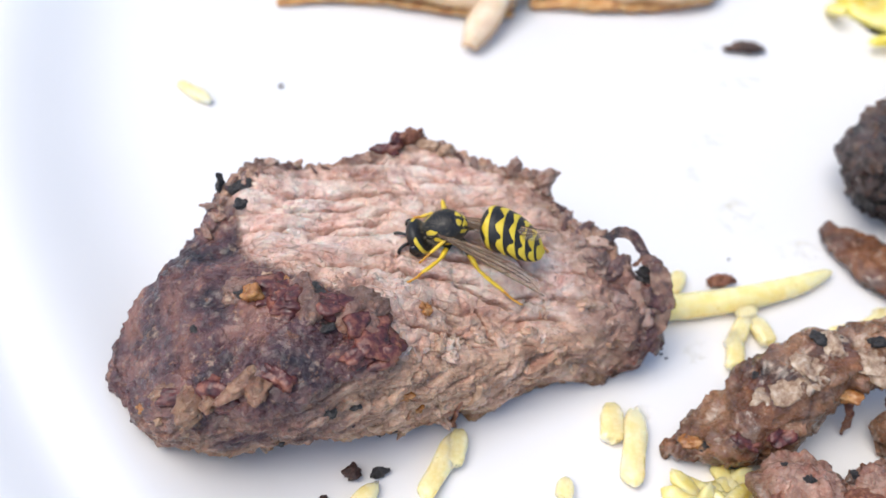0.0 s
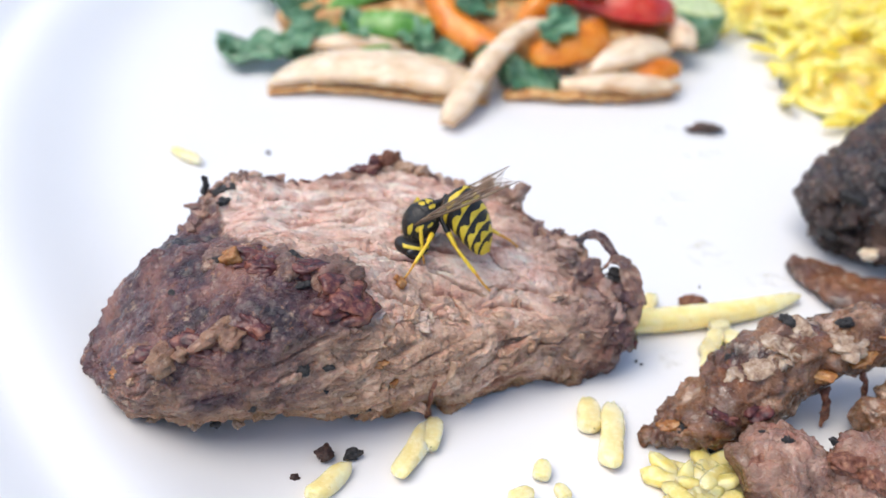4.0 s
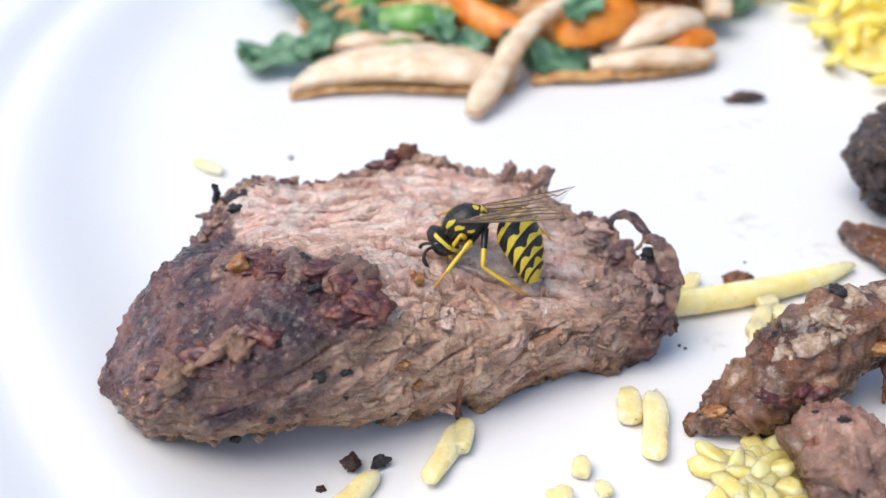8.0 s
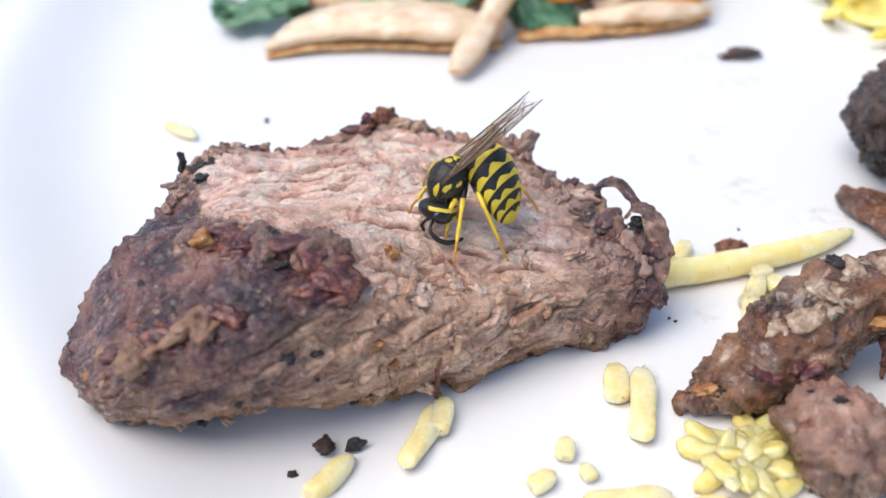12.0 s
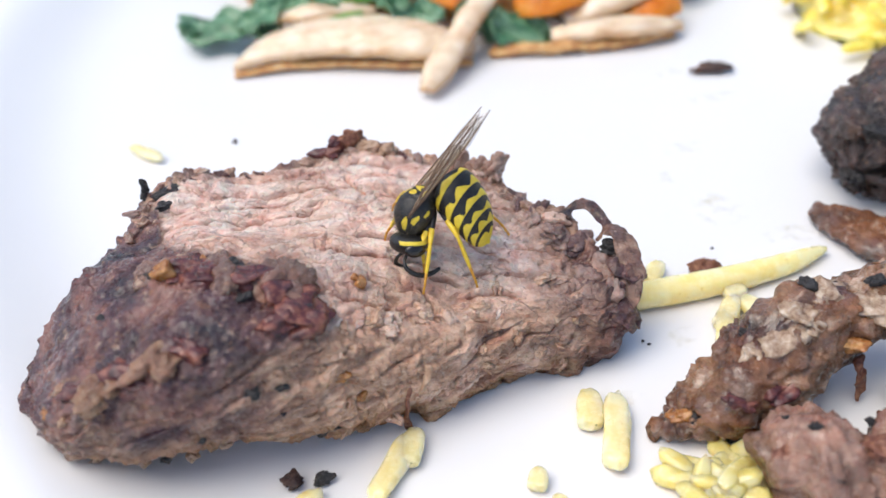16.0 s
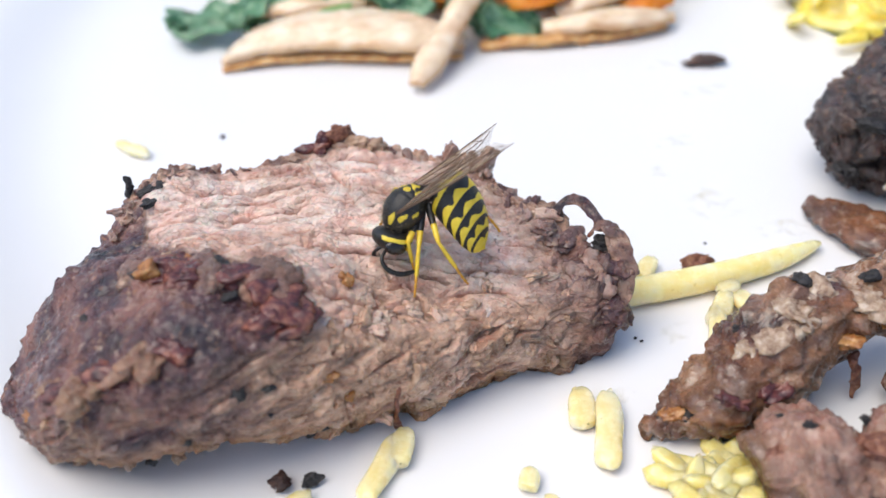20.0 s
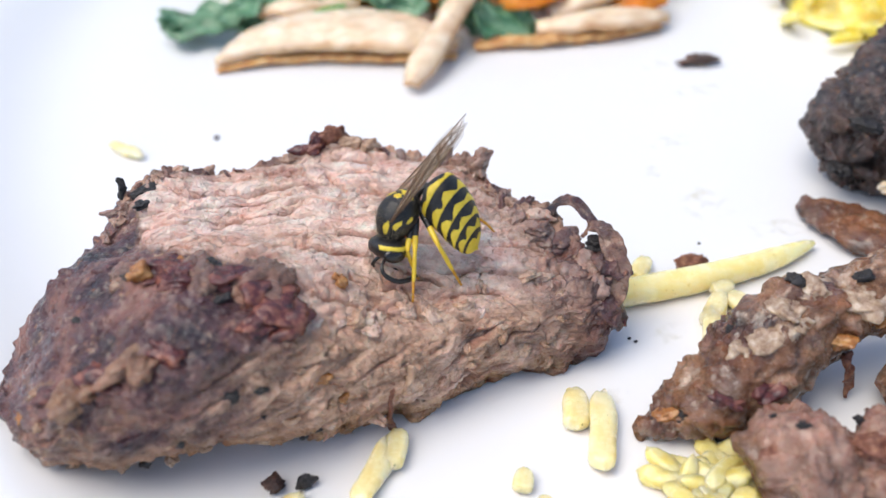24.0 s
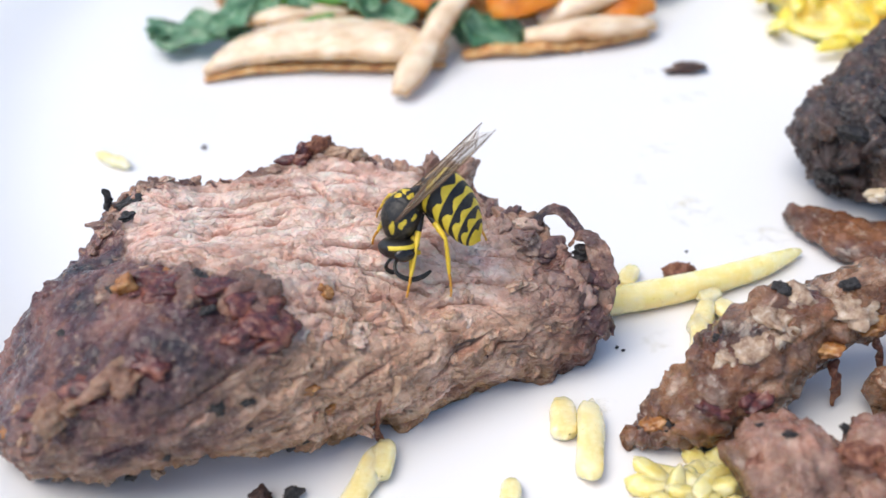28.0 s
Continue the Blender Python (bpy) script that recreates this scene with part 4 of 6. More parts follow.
shred("crisp_flake", steak, [(b[0] - 0.5, b[1], b[2] - 0.6, 0.9), (b[0] - 0.2, b[1] + 0.1, b[2] + 0.7, 0.7), (b[0] - 0.3, b[1] + 0.2, b[2] + 1.7, 0.2)], M_PEPPER, 133, "upright charred flake")
shred("curled_skin", steak, [(25.8, 81.6, 12.4, 1.1), (26.9, 82.0, 13.7, 1.0), (28.2, 81.6, 14.3, 1.0), (29.6, 80.6, 13.7, 0.9), (30.6, 79.8, 12.8, 0.8), (31.2, 79.2, 12.0, 0.3)], M_STEAK, 140, "thin curled strip of dried skin", 0.3, 0.35, 0.9)
shred("curled_skin", steak, [(29.6, 79.2, 10.6, 0.4), (30.4, 79.2, 12.2, 0.8), (31.6, 78.2, 12.7, 1.1), (32.4, 76.6, 11.8, 1.4), (32.6, 75.0, 9.8, 1.8), (32.0, 73.6, 7.6, 2.1), (31.0, 72.8, 6.0, 1.8)], M_STEAK, 141, "thin curled strip of dried skin", 0.3, 0.4, 0.55)
shred("dried_corner", steak, [(29.5, 73.6, 8.0, 1.6), (31.6, 72.0, 6.6, 2.3), (32.6, 71.4, 5.2, 1.9), (33.4, 71.0, 4.0, 0.4)], M_STEAK, 142, "dark dried corner", 0.34, 0.6, 1.0)
shred("dried_corner", steak, [(30.8, 75.0, 10.4, 1.6), (32.8, 74.6, 9.4, 1.5), (34.2, 74.2, 9.0, 0.4)], M_STEAK, 143, "", 0.4, 0.5, 0.9)
for i, (at, size) in enumerate([((24, 79.5, 14), 1.7), ((26.2, 78.6, 14), 1.5), ((29.4, 75.4, 11), 1.5), ((27.4, 74.6, 12), 1.5), ((30.4, 73.4, 9.5), 1.6), ((22.2, 82, 14), 1.2), ((29, 72.4, 7), 1.4)]):
    bit("crust_knob", steak, nearest(STEAK_V, at), size, i + 71, M_STEAK, (1.3, 1.1, 0.8), "", i * 61, -0.2, (0.55, 0.6, 0.0))
bit("char_flake", steak, (31.0, 77.8, 10.6), 1.2, 9, M_PEPPER, (1, 0.8, 0.9))
b = nearest(STEAK_V, (7, 61.5, 6))
shred("loose_fibre", steak, [(b[0] + 0.4, b[1], b[2] + 2.5, 0.35), (b[0], b[1] - 0.4, b[2], 0.4), (b[0] - 0.3, b[1] - 0.1, 2.2, 0.4), (b[0] - 0.2, b[1] + 0.4, 0.5, 0.45)], M_FIBRE, 145, "reddish loose fibre hanging to the plate", 0.6, 0.15)
shred("loose_fibre", steak, [(9.5, 61.2, 9.5, 0.4), (9.2, 60.7, 8.0, 0.6), (8.6, 60.9, 6.4, 0.5)], M_TAN, 146, "", 0.5, 0.2)
shred("loose_fibre", steak, [(-3.5, 56.2, 8.4, 0.25), (-2.6, 56, 7.9, 0.35), (-1.6, 56.4, 8.0, 0.2)], M_TAN, 147, "", 0.6, 0.15)


# ---- rice ----
def grain_mesh(name, length, width, material, bend=0.0, seed=0.0, taper=0.55):
    t = np.linspace(-1, 1, 11)
    c = [(length / 2 * k, bend * length * (k * k - 0.4), 0, width / 2 * max(0.1, (1 - abs(k) ** 6) ** 0.6) * (1 - (1 - taper) * max(0, k) ** 2 * 0.75)) for k in t]
    v, f = tube(c, 22, 40, 0.78, 0.75)
    v = v + 0.16 * width * np.column_stack([0.6 * perlin(v, width, seed + 6), perlin(v, width * 1.7, seed), 0.8 * perlin(v, width * 1.7, seed + 3)])
    end = smooth(0.7, 1.0, np.abs(v[:, 0]) / (length / 2))
    v = v + (0.16 * width * end * facets(v, width * 0.35, seed))[:, None] * (1.2, 0.5, 0.5)
    v[:, 2] -= 0.06 * width * (np.exp(-((v[:, 1] - 0.12 * width) / (0.06 * width)) ** 2) + 0.7 * np.exp(-((v[:, 1] + 0.18 * width) / (0.05 * width)) ** 2)) * (v[:, 2] > 0)
    v[:, 2] = np.maximum(v[:, 2], -width * 0.34)
    return mesh_from(name, v, f, material)


GRAINS = [grain_mesh("rice_grain", L, W, M_RICE, b, i, 0.5) for i, (L, W, b) in enumerate([(8.2, 2.6, 0.04), (9.5, 2.5, -0.05), (7.0, 2.6, 0.06), (5.0, 2.4, 0.02), (3.2, 2.3, 0.0)])]
YGRAINS = [grain_mesh("rice_grain", L, W, M_YELLOW_RICE, b, i + 9) for i, (L, W, b) in enumerate([(8.0, 2.5, 0.05), (7.2, 2.3, -0.05), (6.0, 2.4, 0.03)])]


def grain(kind, x, y, z, turn, tip=0, roll=0, scale=1.0, label="pale yellow cooked rice grain lying on the plate", group="loose rice grains", pool=None):
    me = (pool or GRAINS)[kind]
    m = pose(x * MM, y * MM, z * MM, roll, tip, turn) @ Matrix.Scale(scale, 4)
    return solo("rice_grain", me, label, "rice grain", group, m=m)


# grains in front of the beef, one behind it, and a few at its end
for row in [(2, -4.2, 50.3, 1.0, 52, 0, 0, 1.0), (1, 5.4, 55.4, 1.1, 64, 0, 0, 1.06), (3, 7.2, 57.6, 1.3, 78, 0, 0, 1.05), (1, 29.0, 58.8, 1.1, 80, 0, 0, 1.2), (3, 26.6, 61.8, 1.1, 85, 0, 0, 1.15),
            (4, 20, 52.8, 0.9, 70, 0, 0, 0.9), (4, 17.2, 48.8, 0.9, 20, 0, 0, 1.0), (4, 22, 49.8, 0.8, 110, 0, 0, 0.7), (1, -34.5, 121.0, 0.9, -38, 0, 0, 0.8), (3, 38.2, 84.6, 1.0, 60, 0, 0, 0.95)]:
    grain(*row)
CLUMP_GRAINS = [grain_mesh("rice_grain", L, W, M_CLUMP_RICE, b, i + 20) for i, (L, W, b) in enumerate([(8.2, 2.3, 0.07), (7.4, 2.3, -0.06), (6.2, 2.5, 0.05)])]
rnd_clump = random.Random(8)
for i in range(24):
    a, d = rnd_clump.uniform(0, 2 * math.pi), math.sqrt(rnd_clump.random())
    grain(rnd_clump.randrange(3), 38.4 + 4.3 * d * math.cos(a), 50.0 + 4.2 * d * math.sin(a), 0.9 + 2.0 * (1 - d * d) * rnd_clump.random(), rnd_clump.uniform(0, 360), rnd_clump.uniform(-22, 22), rnd_clump.uniform(-25, 25), rnd_clump.uniform(0.85, 1.1),
          "yellow cooked rice grain in a small clump", "clump of rice by the meat slice", CLUMP_GRAINS)
for row in [(1, 25.5, 46.0, 1.1, 0), (0, 31.5, 44.4, 1.1, 12)]:
    grain(*row)
for row in [(2, 45.4, 76.5, 1.1, 60), (3, 48.6, 76.6, 1.2, 110), (2, 44.2, 73.6, 1.1, 80), (4, 47, 79.4, 1.4, 10)]:
    grain(*row, label="pale yellow cooked rice grain against the meat strip", group="rice grains by the meat strip")
for row in [(0, 61, 77, 1.1, 10), (1, 64.5, 78.4, 1.2, 30), (2, 68, 79, 1.2, -20), (0, 70, 77.5, 1.2, 60), (2, 65, 76, 1.2, 80), (1, 62.5, 75.6, 1.2, -15)]:
    grain(*row, label="yellow cooked rice grain behind the meat strip", group="rice grains behind the meat strip")
for row in [(0, -7, 43, 1.1, 12), (1, -1, 42.2, 1.1, -10), (2, 4, 41.6, 1.1, 20)]:
    grain(*row, label="pale rice grain near the beef's thick end", group="loose rice grains")

v, f = tube([(31, 78.4, 1.5, 0.6), (35.2, 79.4, 1.6, 1.75), (46.2, 81.6, 1.6, 1.8), (54.7, 84.4, 1.4, 1.5), (59.2, 86.6, 1.2, 0.95), (61.0, 87.6, 1.0, 0.4)], 18, 60, 0.9)
v = v + 0.1 * np.column_stack([0 * v[:, 0], perlin(v, 2.0, 3), perlin(v, 2.0, 5)])
solo("rice_noodle", mesh_from("rice_noodle", v, f, M_NOODLE), "long pale yellow tapering noodle lying on the plate", "noodle")


def heap(count, seed, spread, pool, label, group):
    rnd = random.Random(seed)
    for _ in range(count):
        x, y, z = spread(rnd)
        grain(rnd.randrange(3), x, y, z, rnd.uniform(0, 360), rnd.uniform(-35, 35), rnd.uniform(-30, 30), rnd.uniform(0.85, 1.1), label, group, pool)


def rice_spread(rnd):
    while True:
        x, y = rnd.uniform(72, 150), rnd.uniform(132, 250)
        d = min(math.hypot((x - 105) / 30, (y - 160) / 28), math.hypot((x - 105) / 36, (y - 205) / 34))
        if d < 1 and rnd.random() < 0.9:
            return x, y, 1.2 + 15 * (1 - d) ** 0.7 * rnd.uniform(0.55, 1.0)


heap(290, 5, rice_spread, YGRAINS, "bright yellow cooked rice grain in a heap", "heap of yellow rice")
base = []
for cx, cy, rx, ry, h in ((105, 160, 24, 22, 8), (105, 205, 30, 28, 9)):
    v, f = ball(60, 30)
    v = v * (rx, ry, h) * (1 + 0.12 * fbm(v, 0.5, 3, cx))[:, None] + (cx, cy, 0)
    v[:, 2] = np.maximum(v[:, 2], 0.1)
    base.append((v, f))
v, f = merge(base)
solo("rice_heap", mesh_from("rice_heap", v, f, M_YELLOW_RICE), "packed inside of the heap of yellow rice", "rice", kind="stuff")


# ---- salad of onion, herbs and peppers ----
def strip(controls, material, name, label, category, cols=28, rows=60, flat=0.5, seed=0.0, wob=0.15, square=0.55):
    v, f = tube(controls, cols, rows, flat, square)
    v = v + wob * np.column_stack([perlin(v, 3.0, seed), perlin(v, 3.0, seed + 1), perlin(v, 3.0, seed + 2)])
    v = v + 0.5 * np.column_stack([perlin(v, 9.0, seed + 5), perlin(v, 9.0, seed + 6), perlin(v, 6.0, seed + 7)])
    return solo(name, mesh_from(name, v, f, material), label, category, "salad")


def petal(controls, material, name, label, category, arch=0.5, thick=1.4, seed=0.0, wob=0.3):
    """A curved slice with an arched section, through rows of (x, y, z, half width)."""
    rows, cols = 50, 15
    c = spline(controls, rows)
    p, hw = c[:, :3], np.maximum(c[:, 3], 0.15)
    t = np.gradient(p, axis=0)
    t /= np.linalg.norm(t, axis=1)[:, None]
    side = np.cross(t, (0, 0, 1.0))
    side /= np.maximum(np.linalg.norm(side, axis=1), 0.2)[:, None]
    up = np.cross(side, t)
    w = np.linspace(-1, 1, cols)
    lift = arch * hw[:, None] * (1 - w[None] ** 2)
    top = p[:, None] + (hw[:, None] * w[None])[..., None] * side[:, None] + (lift + 0.5 * thick * np.sqrt(1.02 - w[None] ** 2))[..., None] * up[:, None]
    low = p[:, None] + (hw[:, None] * w[None])[..., None] * side[:, None] + (lift - 0.5 * thick * np.sqrt(1.02 - w[None] ** 2))[..., None] * up[:, None]
    ring = np.concatenate([top, low[:, ::-1]], 1)
    n = ring.shape[1]
    v = np.vstack([ring.reshape(-1, 3), ring[0].mean(0), ring[-1].mean(0)])
    v = v + wob * np.column_stack([perlin(v, 4.0, seed), perlin(v, 4.0, seed + 1), perlin(v, 4.0, seed + 2)])
    v[:, 2] = np.maximum(v[:, 2], 0.1)
    rim = np.concatenate([np.tile(np.concatenate([np.abs(w), np.abs(w[::-1])]), rows), [1, 1]])
    return solo(name, mesh_from(name, v, ring_faces(rows, n), material, {"rim": np.clip(smooth(0.75, 1.0, rim) + 0.4 * perlin(v, 3.0, seed), 0, 1)}), label, category, "salad")


def leaf(x, y, z, size, turn, tip, roll, seed, label="dark green herb leaf in the salad"):
    n = 26
    u, w = np.meshgrid(np.linspace(-1, 1, n), np.linspace(-1, 1, n))
    half = np.sqrt(np.maximum(0.02, 1 - u ** 2)) * (0.62 + 0.16 * np.sin(7 * u + seed))
    p = np.stack([u * size, w * half * size, 0.12 * size * np.sin(3 * u + seed) + 0.18 * size * np.abs(w) ** 1.5 + 0.08 * size * np.sin(6 * w + 4 * u)], -1).reshape(-1, 3)
    q = p.copy()
    q[:, 2] -= 0.35
    f = []
    for i in range(n - 1):
        for j in range(n - 1):
            a = i * n + j
            f.append((a, a + 1, a + n + 1, a + n))
            f.append((a + n * n, a + n + n * n, a + n + 1 + n * n, a + 1 + n * n))
    rim = [i for i in range(n)] + [i * n + n - 1 for i in range(1, n)] + [n * n - 1 - i for i in range(1, n)] + [(n - 1 - i) * n for i in range(1, n - 1)]
    for i, a in enumerate(rim):
        b = rim[(i + 1) % len(rim)]
        f.append((a, a + n * n, b + n * n, b))
    return solo("herb_leaf", mesh_from("herb_leaf", np.vstack([p, q]), f, M_LEAF), label, "herb", "salad", m=pose(x * MM, y * MM, z * MM, roll, tip, turn))


petal([(-24, 147, 1.4, 0.8), (-17, 152, 2.6, 5.0), (-7, 154, 3.4, 7.2), (3, 152.5, 3.4, 7.4), (12, 150, 2.8, 6.0), (19, 148, 2, 2.0)], M_ONION, "onion_strip", "broad translucent strip of cooked onion", "onion", seed=1, arch=0.35, thick=1.8)
strip([(-24, 146, 0.8, 0.7), (-15, 148.0, 1.2, 1.1), (-5, 148.0, 1.3, 1.2), (6, 146.0, 1.3, 1.2), (18, 145.5, 1.2, 0.9)], M_ONION_EDGE, "onion_edge", "browned skin edge under the onion strip", "onion", seed=4)
petal([(10, 134.5, 1.6, 1.4), (12, 139, 2.6, 2.7), (16, 147, 5.4, 2.7), (21, 155, 8.6, 2.6), (27, 161, 10.5, 2.4), (33, 163, 10, 1.4)], M_ONION, "onion_strip", "curved pale onion strip leaning on the salad", "onion", seed=7, arch=0.35, thick=1.8)
petal([(33, 152, 2, 2), (42, 152, 3, 3.6), (52, 153, 2.6, 3.2), (57, 154, 1.6, 1.2)], M_ONION, "onion_strip", "browned crumpled piece of onion", "onion", seed=9, arch=0.35, thick=1.8)
strip([(22, 149, 1.2, 1.2), (34, 149.5, 1.4, 1.7), (46, 150.5, 1.4, 1.6), (55, 153, 1, 0.9)], M_ONION_EDGE, "onion_edge", "dark browned onion edge", "onion", seed=12, wob=0.5)
petal([(3, 176, 16, 2), (8, 172, 12, 3.4), (12, 166, 7.5, 4.2), (18, 162, 5.5, 4.0), (24, 160, 5, 2)], M_ORANGE, "pepper_strip", "shiny strip of orange pepper", "pepper", seed=14, arch=0.55, thick=2.6)
petal([(27, 158, 5, 2.5), (32, 158, 6, 5), (38, 161, 7.5, 5.4), (41, 167, 8, 3)], M_ORANGE, "pepper_piece", "piece of orange pepper under a leaf", "pepper", seed=15, arch=0.55, thick=2.6)
petal([(34, 178, 12, 3), (42, 174, 12, 7), (50, 172, 11, 7.5), (57, 174, 9, 4)], M_RED, "pepper_piece", "shiny wedge of red pepper", "pepper", seed=16, arch=0.55, thick=2.6)
petal([(26, 190, 12, 3), (34, 190, 12, 6), (40, 188, 12, 3)], M_RED, "pepper_piece", "piece of red pepper deep in the salad", "pepper", seed=17, arch=0.55, thick=2.6)
petal([(-11, 170, 5, 2.5), (-5, 168, 6, 4.2), (2, 167, 6.4, 4.2), (7, 168, 6, 2)], M_GREEN, "pepper_piece", "green pepper piece with pale inside", "pepper", seed=18, arch=0.55, thick=2.6)
petal([(-4, 186, 9, 2.5), (3, 185, 10, 5), (10, 185, 9, 5), (15, 186, 8, 2)], M_GREEN, "pepper_piece", "green pepper piece behind the orange strip", "pepper", seed=19, arch=0.55, thick=2.6)
strip([(-8, 153.6, 6.4, 0.5), (-4.5, 155, 6.9, 0.9), (-1, 157, 7.0, 0.5)], M_GREEN, "chive", "short bright green chive piece on the onion", "herb", 12, 16, 0.6, seed=20, wob=0.02)
for row in [(-27, 160, 2.6, 8, 20, 10, 8, 1.0), (-17, 168, 4.5, 8, 60, -15, 20, 2.0), (-28, 190, 5, 8, 100, 10, 0, 3.0), (-12, 182, 6.5, 9, 30, -20, 15, 4.0), (8, 158, 5.5, 6, 10, 20, 15, 5.0),
            (27, 153, 3.4, 6.5, 15, 25, 40, 6.0), (32, 158, 12.5, 5, 45, -15, 30, 7.0), (44, 176, 19, 7.5, 140, 20, 25, 8.0), (22, 178, 9, 8, 80, 0, 20, 9.0), (0, 196, 8, 9, 20, 10, 20, 10.0), (-18, 200, 5, 9, 150, 0, 10, 11.0), (52, 190, 9, 8, 70, 15, 10, 12.0)]:
    leaf(*row)
strip([(-24, 178, 3, 5), (-4, 178, 4, 9), (20, 176, 4, 10), (46, 172, 4, 9), (58, 172, 3, 4)], M_ONION_EDGE, "salad_bed", "bed of cooked onion under the salad", "onion", 30, 60, 0.6, 22, 1.0)

petal([(-30, 196, 4, 1.5), (-26, 190, 7, 3), (-20, 184, 8, 3), (-15, 181, 7, 1.5)], M_ORANGE, "pepper_strip", "shiny strip of orange pepper", "pepper", seed=31, arch=0.55, thick=2.6)
petal([(12, 186, 13, 2), (18, 181, 13, 3.6), (25, 180, 11, 3.6), (30, 183, 9, 1.5)], M_GREEN, "pepper_piece", "green pepper piece with pale inside", "pepper", seed=32, arch=0.55, thick=2.6)
petal([(36, 156, 3, 2), (42, 157, 5.5, 4.2), (49, 160, 7, 5), (55, 163, 6, 3)], M_ONION, "onion_strip", "translucent limp sheet of cooked onion", "onion", seed=33, arch=0.35, thick=1.8)
petal([(47, 155, 2.4, 1.4), (52, 156, 4, 2.8), (57, 158, 3.4, 1.6)], M_ORANGE, "pepper_piece", "small orange pepper scrap on the onion", "pepper", seed=34, arch=0.55, thick=2.6)
petal([(56, 178, 8, 2), (60, 172, 7, 3.6), (60, 166, 5, 2.6)], M_ONION, "onion_strip", "translucent limp sheet of cooked onion", "onion", seed=35, arch=0.35, thick=1.8)
petal([(-20, 163, 3.4, 1.2), (-13, 160, 5.2, 2.4), (-5, 161, 5.4, 2.2), (1, 162, 4, 1)], M_ONION, "onion_strip", "pale strip of cooked onion under herbs", "onion", seed=36, arch=0.35, thick=1.8)
petal([(-14, 174, 5, 2), (-9, 175, 9, 3.2), (-3, 177, 11, 3.2), (3, 180, 10, 1.5)], M_GREEN, "pepper_piece", "green pepper piece with pale inside", "pepper", seed=37, arch=0.55, thick=2.6)
petal([(26, 168, 8, 2), (30, 171, 12, 3.4), (33, 176, 14, 3.2), (34, 181, 12, 1.5)], M_ORANGE, "pepper_strip", "shiny strip of orange pepper", "pepper", seed=38, arch=0.55, thick=2.6)
for row in [(-33, 164, 2.2, 6, 70, 15, 10, 21.0), (-20, 161, 5.5, 5.5, 200, 20, -15, 22.0), (-22, 174, 7, 7, 20, 25, 20, 23.0), (-8, 164, 7.6, 5, 120, -20, 15, 24.0), (4, 162, 7.5, 5, 310, 15, 25, 25.0), (16, 170, 11, 6, 50, 20, 30, 26.0),
            (20, 155, 4.6, 5, 330, 30, 30, 27.0), (38, 168, 15, 6, 200, -20, 20, 28.0), (50, 178, 16, 6, 20, 30, 15, 29.0), (-33, 200, 5, 8, 45, 10, 20, 30.0), (10, 192, 13, 8, 110, 20, 10, 31.0), (-10, 192, 9, 8, 10, 20, 15, 32.0), (30, 194, 13, 8, 210, 10, 20, 33.0)]:
    leaf(*row)
# a slice of cucumber
v, f = revolve([(0.4, 3.6), (6, 3.7), (8.4, 3.5), (8.4, -3.5), (6, -3.6), (0.4, -3.6)], 40, (0, 0))
cuke = thing("cucumber_slice", "thick slice of cucumber with dark green skin", "cucumber", "salad")
cuke.matrix_basis = pose(0.064, 0.184, 0.0055, 0, 8, 0)
part("flesh", mesh_from("flesh", v, f, M_CUKE), cuke)
v, f = revolve([(8.4, 3.4), (8.9, 3.2), (9.0, 0), (8.9, -3.2), (8.4, -3.4), (8.38, 0)], 40, (0, 0))
part("skin", mesh_from("skin", v, f[:-80], M_LEAF), cuke, "dark green skin")


# ---- crumbs ----
def crumb(name, x, y, size, seed, material, squash, label, z=None):
    v, f = chip(size, seed, squash)
    v = v * (1 + 0.45 * facets(v, size * 0.5, seed))[:, None]
    v[:, 2] -= v[:, 2].min()
    return solo(name, mesh_from(name, v, f, material), label, "crumb", "crumbs on the plate", m=pose(x * MM, y * MM, (0.02 if z is None else z) * MM, 0, 0, seed * 47 % 50 - 25))


crumb("crumb", 1.2, 62, 0.62, 1, M_PEPPER, (1.1, 0.8, 0.8), "black crumb under the edge of the beef")
crumb("crumb", -5, 54.2, 1.0, 2, M_BURNT, (1.0, 0.9, 0.9), "dark brown burnt crumb beside a rice grain")
crumb("crumb", -8.2, 51, 0.5, 3, M_BURNT, (1.0, 0.9, 0.8), "tiny dark brown crumb")
crumb("crumb", -1.9, 54.4, 0.9, 4, M_PEPPER, (1.1, 0.6, 0.8), "black burnt bit at the end of a rice grain")
crumb("crumb", 44.5, 85.2, 1.3, 5, M_FIBRE, (1.4, 0.6, 0.7), "reddish-brown crumb behind the noodle")
crumb("crumb", 59, 139, 2.0, 6, M_CHAR, (1.5, 0.6, 0.4), "brown flake of meat alone on the plate")
crumb("crumb", -21, 124, 0.4, 7, M_BURNT, (1.0, 0.8, 0.6), "tiny grey-brown crumb alone on the plate")
crumb("crumb", 20.5, 96.5, 0.8, 8, M_FIBRE, (1.0, 0.8, 0.8), "small brown crumb behind the beef")

for i, (x, y) in enumerate([(34.6, 73.0), (35.2, 72.4), (47, 90)]):
    crumb("speck", x, y, 0.2, 20 + i, M_PEPPER, (1, 0.8, 0.6), "tiny dark speck on the plate")


